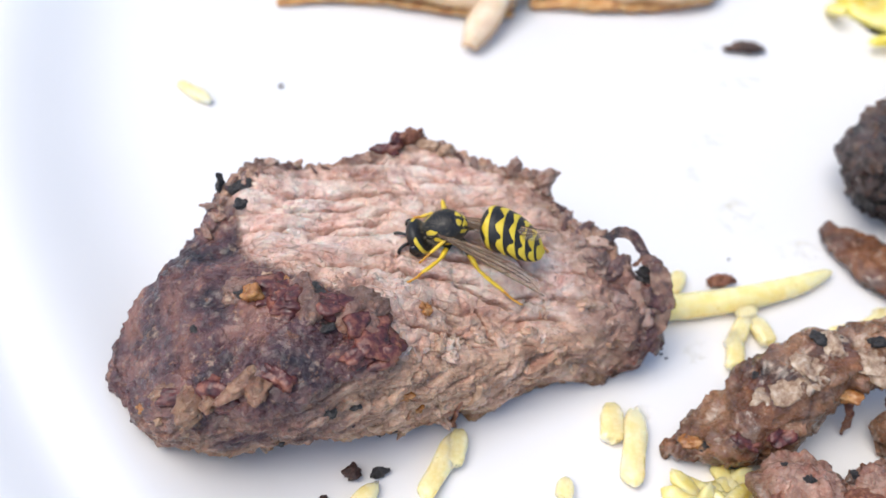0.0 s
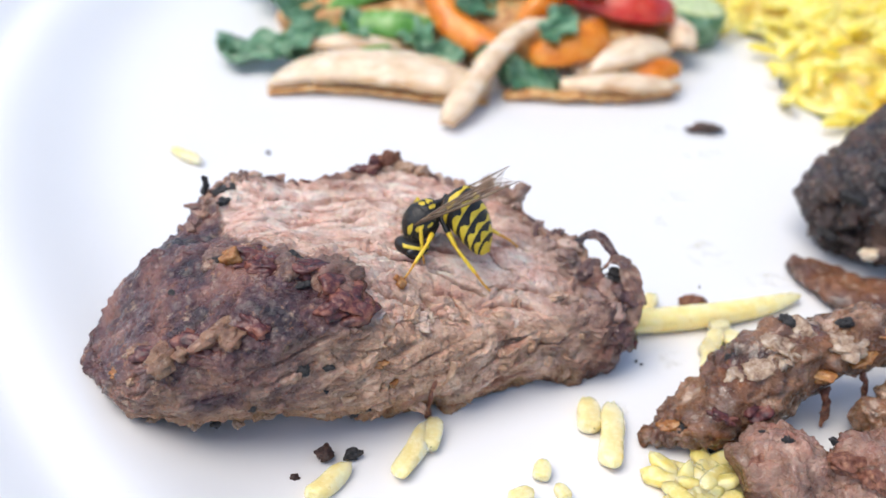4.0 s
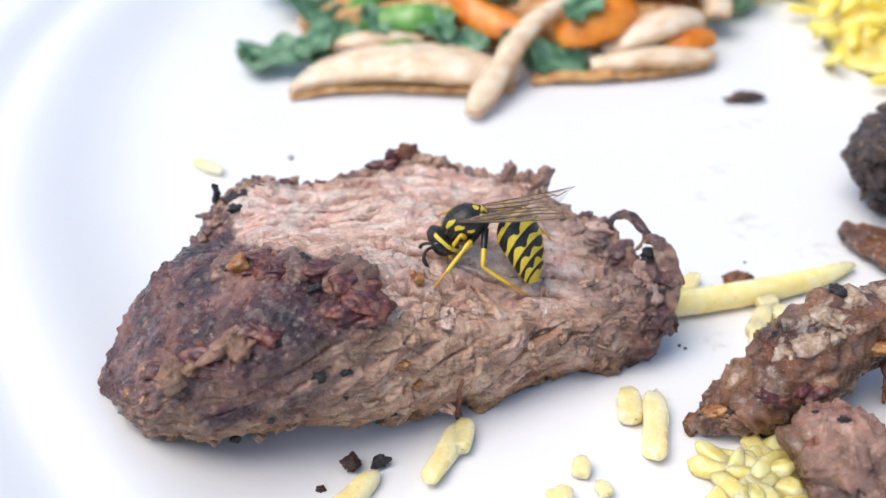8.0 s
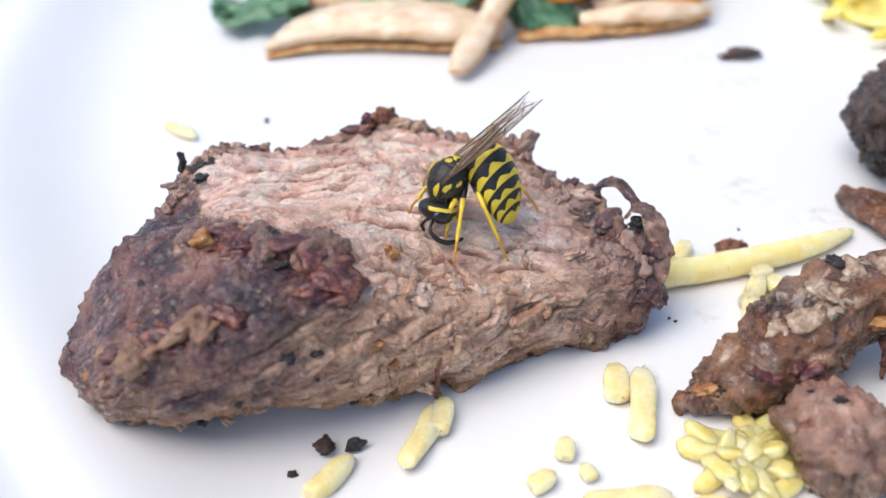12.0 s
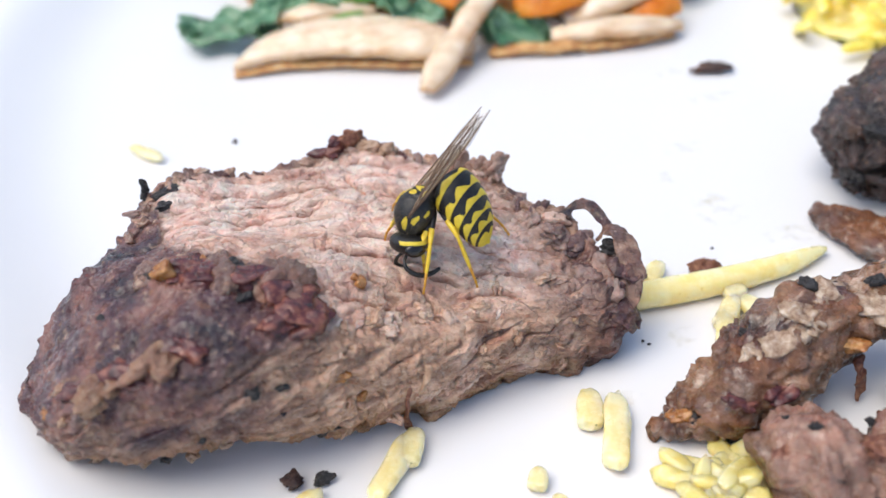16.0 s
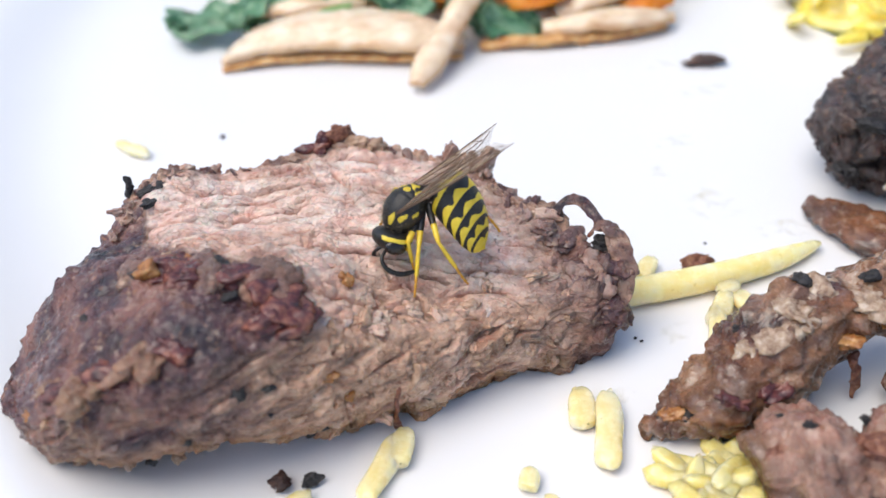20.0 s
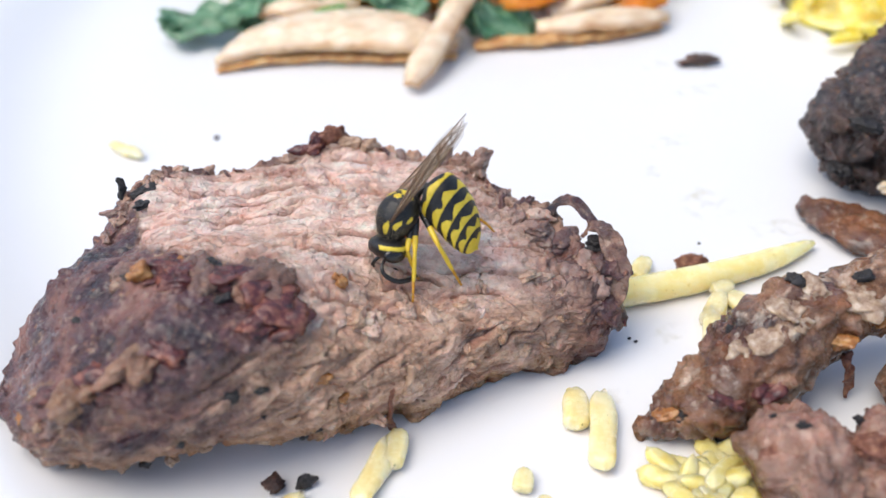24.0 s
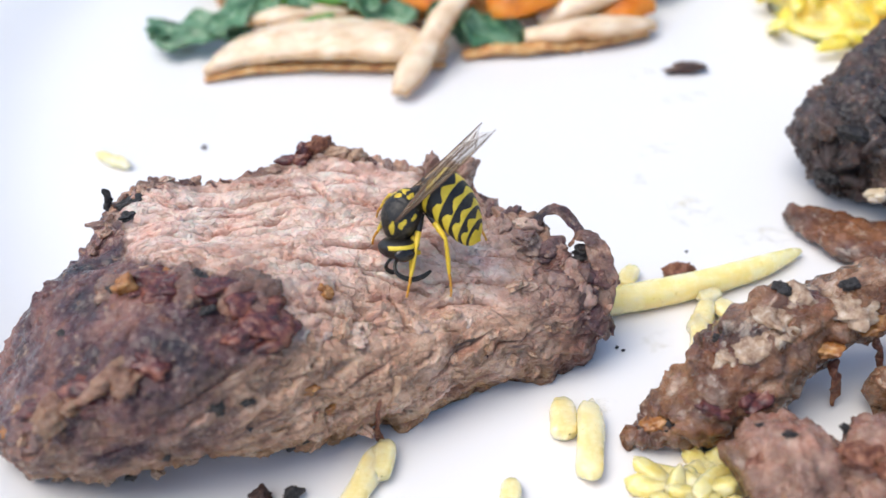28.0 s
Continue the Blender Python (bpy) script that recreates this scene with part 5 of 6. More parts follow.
# dried smears of oil and juice on the glaze
def stain_material():
    n = Nodes("oil_smear")
    n.set(Base_Color=n.ramp(n.noise(2, 3, 0.5), [(0.35, (0.80, 0.72, 0.34)), (0.65, (0.74, 0.60, 0.28))]), Roughness=0.7, Specular_IOR_Level=0.1,
          Alpha=n.math("MULTIPLY", n.attr("wet"), n.value(n.noise(2.4, 2, 0.5, offset=2.0), 0.4, 0.7, 0.0, 0.3)))
    return n.mat


M_STAIN = stain_material()
for i, (x, y, rx, ry, turn) in enumerate([(49, 115, 3.5, 2.2, 20), (44.6, 107, 1.6, 2.2, 0), (50, 99, 3.6, 4.6, 30), (57, 130, 4, 2, 10), (58, 92, 4, 2.5, 0), (31, 64, 2.2, 1.4, 0), (-13, 57.2, 2.0, 0.9, 0), (39, 73, 3, 2, 40), (53, 140, 4, 1.6, 15)]):
    n = 24
    a = np.linspace(0, 2 * math.pi, n, endpoint=False)
    pts, wet = [], []
    for k in np.linspace(0.15, 1, 7):
        w = 1 + 0.35 * perlin(np.column_stack([np.cos(a), np.sin(a), 0 * a + i * 5]), 0.8, i)
        pts.append(np.column_stack([rx * k * w * np.cos(a), ry * k * w * np.sin(a), 0.06 * (1 - k) + 0 * a]))
        wet.append(np.full(n, 1 - smooth(0.5, 1.0, k)))
    v = np.vstack(pts + [np.zeros((1, 3)) + (0, 0, 0.05), np.zeros((1, 3))])
    f = [q for q in ring_faces(7, n) if 7 * n + 1 not in q]
    solo("oil_stain", mesh_from("oil_stain", v, f, M_STAIN, {"wet": np.concatenate(wet + [[1.0, 0.0]])}), "faint yellowish smear of oil dried on the plate", "stain", "stains on the plate", m=pose(x * MM, y * MM, 0.12 * MM, 0, 0, turn))


# ---- the wasp (its own space: y ahead, z up, from the middle of the thorax) ----
def chitin_material():
    n = Nodes("wasp_armour")
    yellow = n.ramp(n.noise(0.8, 3, 0.5), [(0.3, (0.60, 0.42, 0.02)), (0.7, (0.72, 0.56, 0.05))])
    black = n.ramp(n.noise(0.5, 4, 0.6), [(0.35, (0.004, 0.004, 0.004)), (0.7, (0.016, 0.014, 0.013))])
    n.set(Base_Color=n.mix(n.value(n.attr("yellow"), 0.42, 0.58), black, yellow), Roughness=n.value(n.noise(0.4, 3, 0.6), 0.3, 0.7, 0.36, 0.58))
    n.bump(n.noise(0.12, 3, 0.6), 0.03, 0.7)
    return n.mat


def wing_material():
    n = Nodes("wing_membrane")
    n.set(Base_Color=n.ramp(n.noise(2.0, 3, 0.5), [(0.3, (0.24, 0.15, 0.08)), (0.7, (0.42, 0.32, 0.22))]), Roughness=0.25, Alpha=n.value(n.attr("edge"), 0.0, 1.0, 0.16, 0.75))
    n.bump(n.noise(0.5, 3, 0.5), 0.02, 0.4)
    return n.mat


M_CHITIN = chitin_material()
M_WING = wing_material()
M_VEIN = simple("wing_vein", [(0.05, 0.025, 0.012), (0.12, 0.06, 0.03)], 1.0, (0.35, 0.5), 0.0)
M_LEG = simple("yellow_leg", [(0.62, 0.36, 0.015), (0.75, 0.50, 0.03), (0.78, 0.56, 0.06)], 0.8, (0.3, 0.5), 0.03, 0.1)
M_FOOT = simple("amber_foot", [(0.40, 0.15, 0.01), (0.60, 0.28, 0.02), (0.65, 0.36, 0.05)], 0.6, (0.35, 0.5), 0.03, 0.1)
M_BLACK = simple("black_chitin", [(0.004, 0.004, 0.004), (0.012, 0.011, 0.011), (0.03, 0.027, 0.025)], 0.4, (0.28, 0.45), 0.03)
M_EYE = simple("compound_eye", [(0.006, 0.005, 0.005), (0.015, 0.012, 0.011)], 0.3, (0.12, 0.25), 0.01)
M_HAIR = simple("pale_hair", [(0.10, 0.08, 0.05), (0.3, 0.25, 0.17)], 0.5, (0.5, 0.7), 0.0)


def spot(p, centre, size):
    """One inside an ellipse of a unit form, zero outside, soft at its edge."""
    q = (p - np.array(centre)) / np.array(size)
    return smooth(1.15, 0.85, np.linalg.norm(q, axis=1))


def hairs(centre, radii, count, seed, length, above=-0.2):
    rnd = np.random.RandomState(seed)
    pieces = []
    while len(pieces) < count:
        d = rnd.normal(size=3)
        d /= np.linalg.norm(d)
        if d[2] < above:
            continue
        p = np.array(centre) + d * np.array(radii) * 0.97
        q = p + (d + 0.35 * rnd.normal(size=3)) * length * rnd.uniform(0.6, 1.2)
        pieces.append((np.array([p + (0.02, 0, 0), p + (-0.01, 0.017, 0), p + (-0.01, -0.017, 0), q]), [(0, 1, 3), (1, 2, 3), (2, 0, 3)]))
    return merge(pieces)


def build_wasp():
    wasp = thing("wasp", "black and yellow wasp feeding on the cut face of the beef", "wasp")
    # thorax: a humped black body with yellow shoulder, side and back spots
    v, f = ball(84, 60)
    u = v.copy()
    v = v * (2.2, 2.95, 2.1)
    v[:, 2] += 0.25 * np.cos(u[:, 1] * 1.6) - 0.1
    v[:, 0] *= 1 - 0.18 * smooth(0.2, 1, u[:, 1]) - 0.2 * smooth(-0.3, -1, u[:, 1])
    v *= (1 + 0.012 * fbm(u, 0.25, 2, 3))[:, None]
    line = np.abs(u[:, 1] + 0.42)
    v[:, 2] -= 0.12 * np.exp(-(line / 0.05) ** 2) * smooth(0, 0.5, u[:, 2])
    line = np.abs(u[:, 1] + 0.68)
    v[:, 2] -= 0.1 * np.exp(-(line / 0.05) ** 2) * smooth(0, 0.5, u[:, 2])
    au = np.column_stack([np.abs(u[:, 0]), u[:, 1], u[:, 2]])
    w = au + 0.16 * np.column_stack([perlin(au, 0.35, 3), perlin(au, 0.35, 4), perlin(au, 0.35, 5)])
    mark = np.maximum.reduce([spot(w, (0.58, 0.60, 0.55), (0.13, 0.36, 0.2)), spot(w, (0.30, -0.52, 0.77), (0.22, 0.11, 0.3)), spot(w, (0.24, -0.80, 0.52), (0.28, 0.09, 0.2)),
                              spot(w, (0.86, 0.34, 0.25), (0.2, 0.22, 0.13)), spot(w, (0.90, 0.02, -0.12), (0.25, 0.17, 0.13)), spot(w, (0.62, -0.70, 0.28), (0.16, 0.12, 0.2))])
    part("thorax", mesh_from("thorax", v, f, M_CHITIN, {"yellow": mark}), wasp, "black thorax with yellow spots")
    hv, hf = hairs((0, 0.2, 0.05), (1.95, 2.65, 2.05), 1100, 4, 0.6)
    part("thorax_hair", mesh_from("thorax_hair", hv, hf, M_HAIR, smooth_shade=False), wasp, "fine pale hair")
    # head, seen from the side: flat behind, with a yellow band behind the eye, a yellow face and jaws
    v, f = ball(64, 48)
    u = v.copy()
    v = v * (2.35, 1.45, 2.1)
    v[:, 1] *= np.where(u[:, 1] < 0, 0.7, 1.0)
    v[:, 2] -= 0.25 * smooth(0.0, 1.0, -u[:, 2])
    v[:, 0] *= 1 - 0.28 * smooth(-0.2, -1, u[:, 2])
    au = np.column_stack([np.abs(u[:, 0]), u[:, 1], u[:, 2]])
    mark = np.maximum.reduce([spot(au, (0.0, 0.85, -0.55), (0.42, 0.5, 0.42)), smooth(0.24, 0.17, np.abs(u[:, 1] + 0.16)) * smooth(0.3, 0.45, au[:, 0]) * smooth(0.9, 0.75, u[:, 2]), spot(au, (0.0, 0.92, 0.25), (0.16, 0.4, 0.12))])
    head = part("head", mesh_from("head", v, f, M_CHITIN, {"yellow": mark}), wasp, "black head with yellow markings", pose(0, 3.15 * MM, -0.75 * MM, -28, 0, 0))
    for side in (-1, 1):
        ev, ef = ball(28, 20)
        ev = ev * (0.62, 0.8, 1.2) + (side * 1.9, 0.62, 0.22)
        part("eye", mesh_from("eye", ev, ef, M_EYE), head, "dark glossy compound eye")
        av, af = tube([(side * 0.5, 1.2, 0.4, 0.2), (side * 0.9, 1.9, 1.0, 0.18), (side * 1.3, 2.6, 1.0, 0.22), (side * 1.6, 3.2, 0.3, 0.27), (side * 1.7, 3.5, -0.7, 0.29), (side * 1.7, 3.4, -1.8, 0.28), (side * 1.6, 3.0, -2.8, 0.18)], 12, 44)
        part("antenna", mesh_from("antenna", av, af, M_BLACK), head, "bent black antenna")
        jv, jf = tube([(side * 0.75, 0.75, -1.45, 0.3), (side * 0.6, 1.05, -2.0, 0.27), (side * 0.2, 1.15, -2.35, 0.1)], 10, 14)
        part("mandible", mesh_from("mandible", jv, jf, M_LEG), head)
    # abdomen: six overlapping rings, each black in front with a scalloped yellow hind band
    t = np.linspace(0, 1, 190)
    radius = 2.85 * np.sqrt(np.clip(1 - np.abs((t - 0.36) / 0.645) ** 2.7, 0, 1))
    radius = np.where(t < 0.36, np.minimum(2.85 * (1 - np.clip((0.30 - t) / 0.30, 0, 1) ** 2.2) + 0.05, 2.85 * np.sqrt(np.clip(1 - ((0.36 - t) / 0.40) ** 2, 0, 1)) + 0.02), radius)
    bounds = [0.0, 0.26, 0.48, 0.65, 0.79, 0.90, 1.0]
    parent = None
    cols = 96
    a = np.linspace(0, 2 * math.pi, cols, endpoint=False)
    for k in range(6):
        lo, hi = bounds[k], min(1.0, bounds[k + 1] + (0.012 if k < 5 else 0))
        w = np.linspace(0, 1, 34)
        tt = lo + (hi - lo) * w
        r = np.interp(tt, t, radius) * (1.0 + 0.035 * w - 0.012) if k < 5 else np.interp(tt, t, radius) * 1.0
        if k < 5:
            r = r * (1 - 0.10 * smooth(0.965, 1.0, w))
        y = -7.4 * tt
        z = -4.0 * (tt ** 2) + 0.1
        p = np.stack([r[:, None] * np.cos(a), y[:, None] + 0 * a, z[:, None] + 0.93 * r[:, None] * np.sin(a)], -1).reshape(-1, 3)
        p = np.vstack([p, (0, y[0], z[0]), (0, y[-1] - (0.3 if k == 5 else 0), z[-1])])
        ang = np.arctan2(np.abs(np.cos(a)), np.sin(a))
        black = 0.71 + 0.18 * np.exp(-(ang / 0.2) ** 2) - 0.16 * np.exp(-((ang - 0.5) / 0.16) ** 2) + 0.22 * np.exp(-((ang - 0.92) / 0.14) ** 4) - 0.26 * np.exp(-((ang - 1.4) / 0.28) ** 2) + 0.12 * np.exp(-((ang - 2.0) / 0.25) ** 2)
        black = black + 0.07 * np.sin(4 * ang + 2.3 * k) - 0.03 * k
        if k == 0:
            black = 0.70 + 0.14 * np.exp(-(ang / 0.22) ** 2) - 0.2 * np.exp(-((ang - 0.75) / 0.25) ** 2) + 0.1 * np.exp(-((ang - 1.2) / 0.12) ** 2)
        if k == 5:
            black = 0.4 + 0.3 * np.exp(-(ang / 0.3) ** 2)
        yellow = smooth(-0.05, 0.05, w[:, None] - black[None]).reshape(-1)
        yellow = np.concatenate([yellow, [0, 1]])
        me = mesh_from("tergite", p, ring_faces(34, cols), M_CHITIN, {"yellow": yellow})
        if k == 0:
            parent = part("abdomen", me, wasp, "black and yellow banded abdomen", pose(0, -4.0 * MM, -1.0 * MM))
        else:
            part("tergite", me, parent)
    nv, nf = tube([(0, 2.2, -0.3, 0.9), (0, 2.8, -0.45, 0.75), (0, 3.3, -0.5, 0.8)], 16, 10)
    part("neck", mesh_from("neck", nv, nf, M_BLACK), wasp)
    pv, pf = tube([(0, -2.2, -0.4, 0.9), (0, -2.9, -0.6, 0.55), (0, -3.6, -0.9, 0.32), (0, -4.3, -1.05, 0.45)], 14, 14)
    part("waist", mesh_from("waist", pv, pf, M_BLACK), wasp)
    # wings: long, narrow when folded, with brown veins
    wings = {}
    for side, name in ((-1, "left"), (1, "right")):
        n, m = 60, 9
        u = np.linspace(0, 1, n)
        lead = side * (0.12 + 0.10 * np.sin(u * math.pi))
        width = 2.6 * np.sin(math.pi * np.clip(u * 0.86 + 0.06, 0, 1)) ** 0.8 * (0.35 + 0.65 * u)
        width *= smooth(1.0, 0.86, u) * 0.9 + 0.1
        w = np.linspace(0, 1, m)
        x = lead[:, None] - side * width[:, None] * w[None] * 0.9
        z = -0.55 * width[:, None] * np.abs(w[None] - 0.45) + 0.05 * np.sin(9 * u)[:, None]
        top = np.stack([x, -14.4 * u[:, None] + 0 * x, z], -1).reshape(-1, 3)
        low = top - (0, 0, 0.03)
        faces = []
        for i in range(n - 1):
            for j in range(m - 1):
                q = (i * m + j, i * m + j + 1, (i + 1) * m + j + 1, (i + 1) * m + j)
                faces += [q, tuple(k + n * m for k in q[::-1])]
        edge = np.tile((smooth(0.25, 0.0, w)[None] * (1 - 0.3 * u[:, None]) + 0.35 * (1 - u[:, None])).reshape(-1), 2)
        wing = part("forewing", mesh_from("forewing", np.vstack([top, low]), faces, M_WING, {"edge": np.clip(edge, 0, 1)}), wasp, "folded brownish translucent wing", pose(side * 1.5 * MM, 1.0 * MM, 1.35 * MM))
        grid = top.reshape(n, m, 3)
        veins = []
        for run in ([(0, 0), (20, 0), (40, 0), (59, 1)], [(0, 1), (20, 2), (36, 3), (50, 3)], [(0, 4), (22, 5), (44, 5), (55, 4)], [(24, 2), (27, 5)], [(36, 0), (40, 3), (44, 5)], [(10, 6), (30, 7), (45, 7)], [(33, 5), (36, 7)], [(46, 0), (50, 4)]):
            veins.append(tube([(*(grid[i, j] + (0, 0, 0.02)), 0.075 if i < 40 else 0.045) for i, j in run], 6, 20))
        for vv, vf in veins:
            part("wing_vein", mesh_from("wing_vein", vv, vf, M_VEIN), wing)
        hind = top * (0.8, 0.66, 1.0) - (side * 0.15, 0.2, 0.25)
        faces = [q for q in faces if max(q) < n * m]
        faces2 = faces + [tuple(k + n * m for k in q[::-1]) for q in faces]
        part("hindwing", mesh_from("hindwing", np.vstack([hind, hind - (0, 0, 0.03)]), faces2, M_WING, {"edge": 0.2 + 0 * edge}), wing, "small translucent hind wing")
        wings[name] = wing
    # legs: thigh from the body, shin and foot beyond the knee
    legs = []
    for k, (y, thigh, shin) in enumerate(((0.5, 2.4, 4.6), (-0.4, 3.2, 5.4), (-1.6, 4.2, 6.8))):
        for side in (-1, 1):
            if k == 2 and side > 0:
                thigh, shin = 5.2, 8.0
            tv, tf = tube([(0, 0.35, 0, 0.44), (0, -0.25 * thigh, 0, 0.4), (0, -0.7 * thigh, 0, 0.29), (0, -thigh, 0, 0.2)], 12, 22)
            leg = part("leg", mesh_from("leg", tv, tf, M_BLACK), wasp, "black thigh of a leg", pose(side * 1.0 * MM, y * MM, -1.5 * MM))
            kv, kf = tube([(0, -0.5 * thigh, 0, 0.33), (0, -0.8 * thigh, 0, 0.28), (0, -thigh, 0, 0.21)], 12, 12)
            part("knee", mesh_from("knee", kv * (1.06, 1, 1.06), kf, M_LEG), leg, "yellow end of the thigh")
            sv, sf = tube([(0, 0, 0, 0.19), (0, -0.3 * shin, 0.05, 0.24), (0, -0.55 * shin, 0, 0.2), (0, -0.6 * shin, 0, 0.11)], 12, 24)
            fv, ff = tube([(0, -0.59 * shin, 0, 0.15), (0, -0.7 * shin, 0.05, 0.17), (0, -0.72 * shin, 0.05, 0.11), (0, -0.81 * shin, 0.05, 0.16), (0, -0.83 * shin, 0.04, 0.1), (0, -0.91 * shin, -0.05, 0.15), (0, -0.93 * shin, -0.05, 0.1), (0, -shin, -0.2, 0.13)], 10, 40)
            shin_ob = part("shin", mesh_from("shin", sv, sf, M_LEG), leg, "yellow shin")
            foot_ob = part("foot", mesh_from("foot", fv, ff, M_FOOT), leg, "jointed amber foot")
            legs.append((leg, shin_ob, foot_ob, k, side, np.array((side * 1.0, y, -1.5)), thigh, shin))
    return wasp, head, parent, wings, legs


WASP, WASP_HEAD, WASP_ABDOMEN, WASP_WINGS, WASP_LEGS = build_wasp()

BODY = [
    (0, 4.91, 77.13, 19.00, -10.0, -7.9, 99.5),
    (0.5, 5.90, 75.67, 19.00, -26.0, 0.4, 120.6),
    (1, 5.49, 75.83, 19.00, -28.4, 3.0, 123.4),
    (1.5, 5.58, 77.61, 19.00, -11.3, -5.4, 100.6),
    (2, 5.78, 76.48, 19.00, -2.5, -6.8, 89.2),
    (2.5, 4.77, 76.45, 19.50, -27.1, 7.1, 106.6),
    (4.5, 5.68, 74.99, 19.50, -47.4, 16.7, 114.4),
    (5, 6.59, 74.10, 19.50, -38.9, 12.4, 111.0),
    (5.5, 7.77, 73.83, 19.50, -23.2, 6.3, 103.9),
    (6, 8.12, 75.03, 19.50, -18.6, 9.5, 100.4),
    (6.5, 7.49, 74.61, 19.50, -19.8, 9.7, 101.6),
    (7, 8.59, 73.66, 19.50, -23.2, 11.0, 103.6),
    (7.5, 10.13, 74.49, 19.50, -11.2, 9.4, 97.8),
    (8, 8.41, 73.24, 19.50, -16.8, 10.5, 100.7),
    (8.5, 7.85, 73.10, 19.50, -17.9, 10.8, 101.4),
    (9, 8.23, 72.69, 19.50, -15.6, 10.5, 100.3),
    (9.5, 9.23, 74.13, 19.50, -10.8, 9.9, 97.6),
    (10, 7.79, 73.42, 20.30, -40.3, 16.6, 115.9),
    (10.5, 7.41, 73.41, 20.30, -41.3, 16.9, 116.4),
    (11, 8.13, 74.66, 20.30, -36.4, 15.0, 113.8),
    (11.5, 8.10, 74.58, 20.30, -38.8, 16.0, 115.1),
    (12, 8.98, 74.58, 20.30, -41.6, 17.2, 116.6),
    (12.5, 8.75, 75.34, 20.30, -43.9, 18.3, 117.7),
    (14.5, 9.07, 73.60, 20.30, -42.6, 17.3, 116.1),
    (15, 8.83, 73.38, 20.30, -48.1, 19.8, 118.6),
    (15.5, 9.12, 73.47, 20.30, -46.5, 19.1, 117.6),
    (16, 8.96, 73.55, 20.30, -48.1, 19.9, 118.3),
    (16.5, 8.75, 72.91, 20.30, -49.6, 20.6, 118.9),
    (17, 9.31, 72.57, 20.30, -48.2, 20.0, 118.2),
    (17.5, 9.63, 72.25, 20.30, -45.5, 18.8, 116.9),
    (18, 9.94, 72.97, 20.30, -45.7, 19.0, 117.0),
    (18.5, 9.38, 72.54, 20.30, -49.2, 20.7, 118.6),
    (19, 9.13, 73.13, 20.30, -51.2, 21.8, 119.5),
    (19.5, 9.54, 72.45, 20.30, -44.9, 18.8, 116.6),
    (20, 9.06, 73.37, 20.30, -37.7, 14.5, 113.9),
    (20.5, 9.70, 73.61, 20.30, -36.9, 12.9, 114.5),
    (21, 9.34, 72.95, 20.30, -34.1, 11.7, 112.8),
    (21.5, 10.63, 73.46, 20.30, -26.6, 9.0, 107.9),
    (23.5, 9.65, 72.63, 20.30, -36.9, 12.9, 114.4),
    (24, 9.02, 72.39, 20.30, -43.2, 16.0, 118.2),
    (24.5, 9.72, 72.76, 20.30, -41.2, 15.0, 116.9),
    (25, 9.51, 73.34, 20.30, -49.5, 21.2, 118.4),
    (25.5, 9.76, 73.79, 20.30, -48.7, 20.7, 118.0),
    (26, 10.11, 73.36, 20.30, -50.5, 21.6, 118.7),
    (26.5, 10.75, 73.83, 20.30, -51.0, 21.8, 118.8),
    (27, 10.71, 73.93, 20.30, -48.1, 20.3, 117.4),
    (27.5, 10.90, 74.04, 20.30, -48.3, 20.2, 117.3),
    (28, 10.91, 74.15, 20.30, -51.2, 21.7, 118.6),
]
ABDOMEN = [
    (0, -8.9, 9.7, -23.4),
    (0.5, 11.6, 27.7, -56.6),
    (1, 14.0, 28.0, -57.1),
    (1.5, 2.7, 18.7, -38.9),
    (2, -6.5, 11.3, -26.0),
    (2.5, 30.3, 17.5, -40.1),
    (4.5, 53.0, 29.3, -53.2),
    (5, 46.0, 22.8, -45.4),
    (5.5, 26.8, 11.5, -33.5),
    (6, 37.1, 13.0, -34.8),
    (6.5, 31.1, 10.4, -32.4),
    (7, 42.4, 16.8, -38.5),
    (7.5, 38.4, 13.7, -35.5),
    (8, 42.4, 15.7, -37.3),
    (8.5, 27.8, 8.7, -30.5),
    (9, 18.3, 23.8, -50.0),
    (9.5, 22.7, 24.0, -49.9),
    (10, 36.9, 36.3, -70.8),
    (10.5, 55.1, 28.5, -51.5),
    (11, 56.5, 29.8, -53.1),
    (11.5, 56.4, 30.3, -54.0),
    (12, 57.8, 34.2, -60.3),
    (12.5, 57.7, 33.5, -59.1),
    (14.5, 56.0, 30.5, -54.4),
    (15, 57.1, 33.6, -59.3),
    (15.5, 57.2, 33.2, -58.7),
    (16, 57.2, 34.0, -60.1),
    (16.5, 57.0, 33.4, -59.1),
    (17, 56.9, 33.7, -59.7),
    (17.5, 53.5, 27.8, -50.8),
    (18, 56.6, 32.5, -57.6),
    (18.5, 56.5, 32.8, -58.2),
    (19, 56.3, 37.8, -68.5),
    (19.5, 55.8, 30.4, -54.3),
    (20, 52.3, 28.1, -51.6),
    (20.5, 48.9, 27.8, -52.1),
    (21, 49.6, 28.0, -52.2),
    (21.5, 49.7, 28.3, -52.7),
    (23.5, 49.3, 28.1, -52.5),
    (24, 52.1, 31.7, -57.7),
    (24.5, 52.6, 34.8, -63.5),
    (25, 57.1, 32.1, -56.8),
    (25.5, 57.5, 35.0, -61.9),
    (26, 57.1, 34.8, -61.7),
    (26.5, 57.2, 35.8, -63.8),
    (27, 57.4, 34.8, -61.6),
    (27.5, 57.1, 32.9, -58.2),
    (28, 56.9, 33.6, -59.5),
]
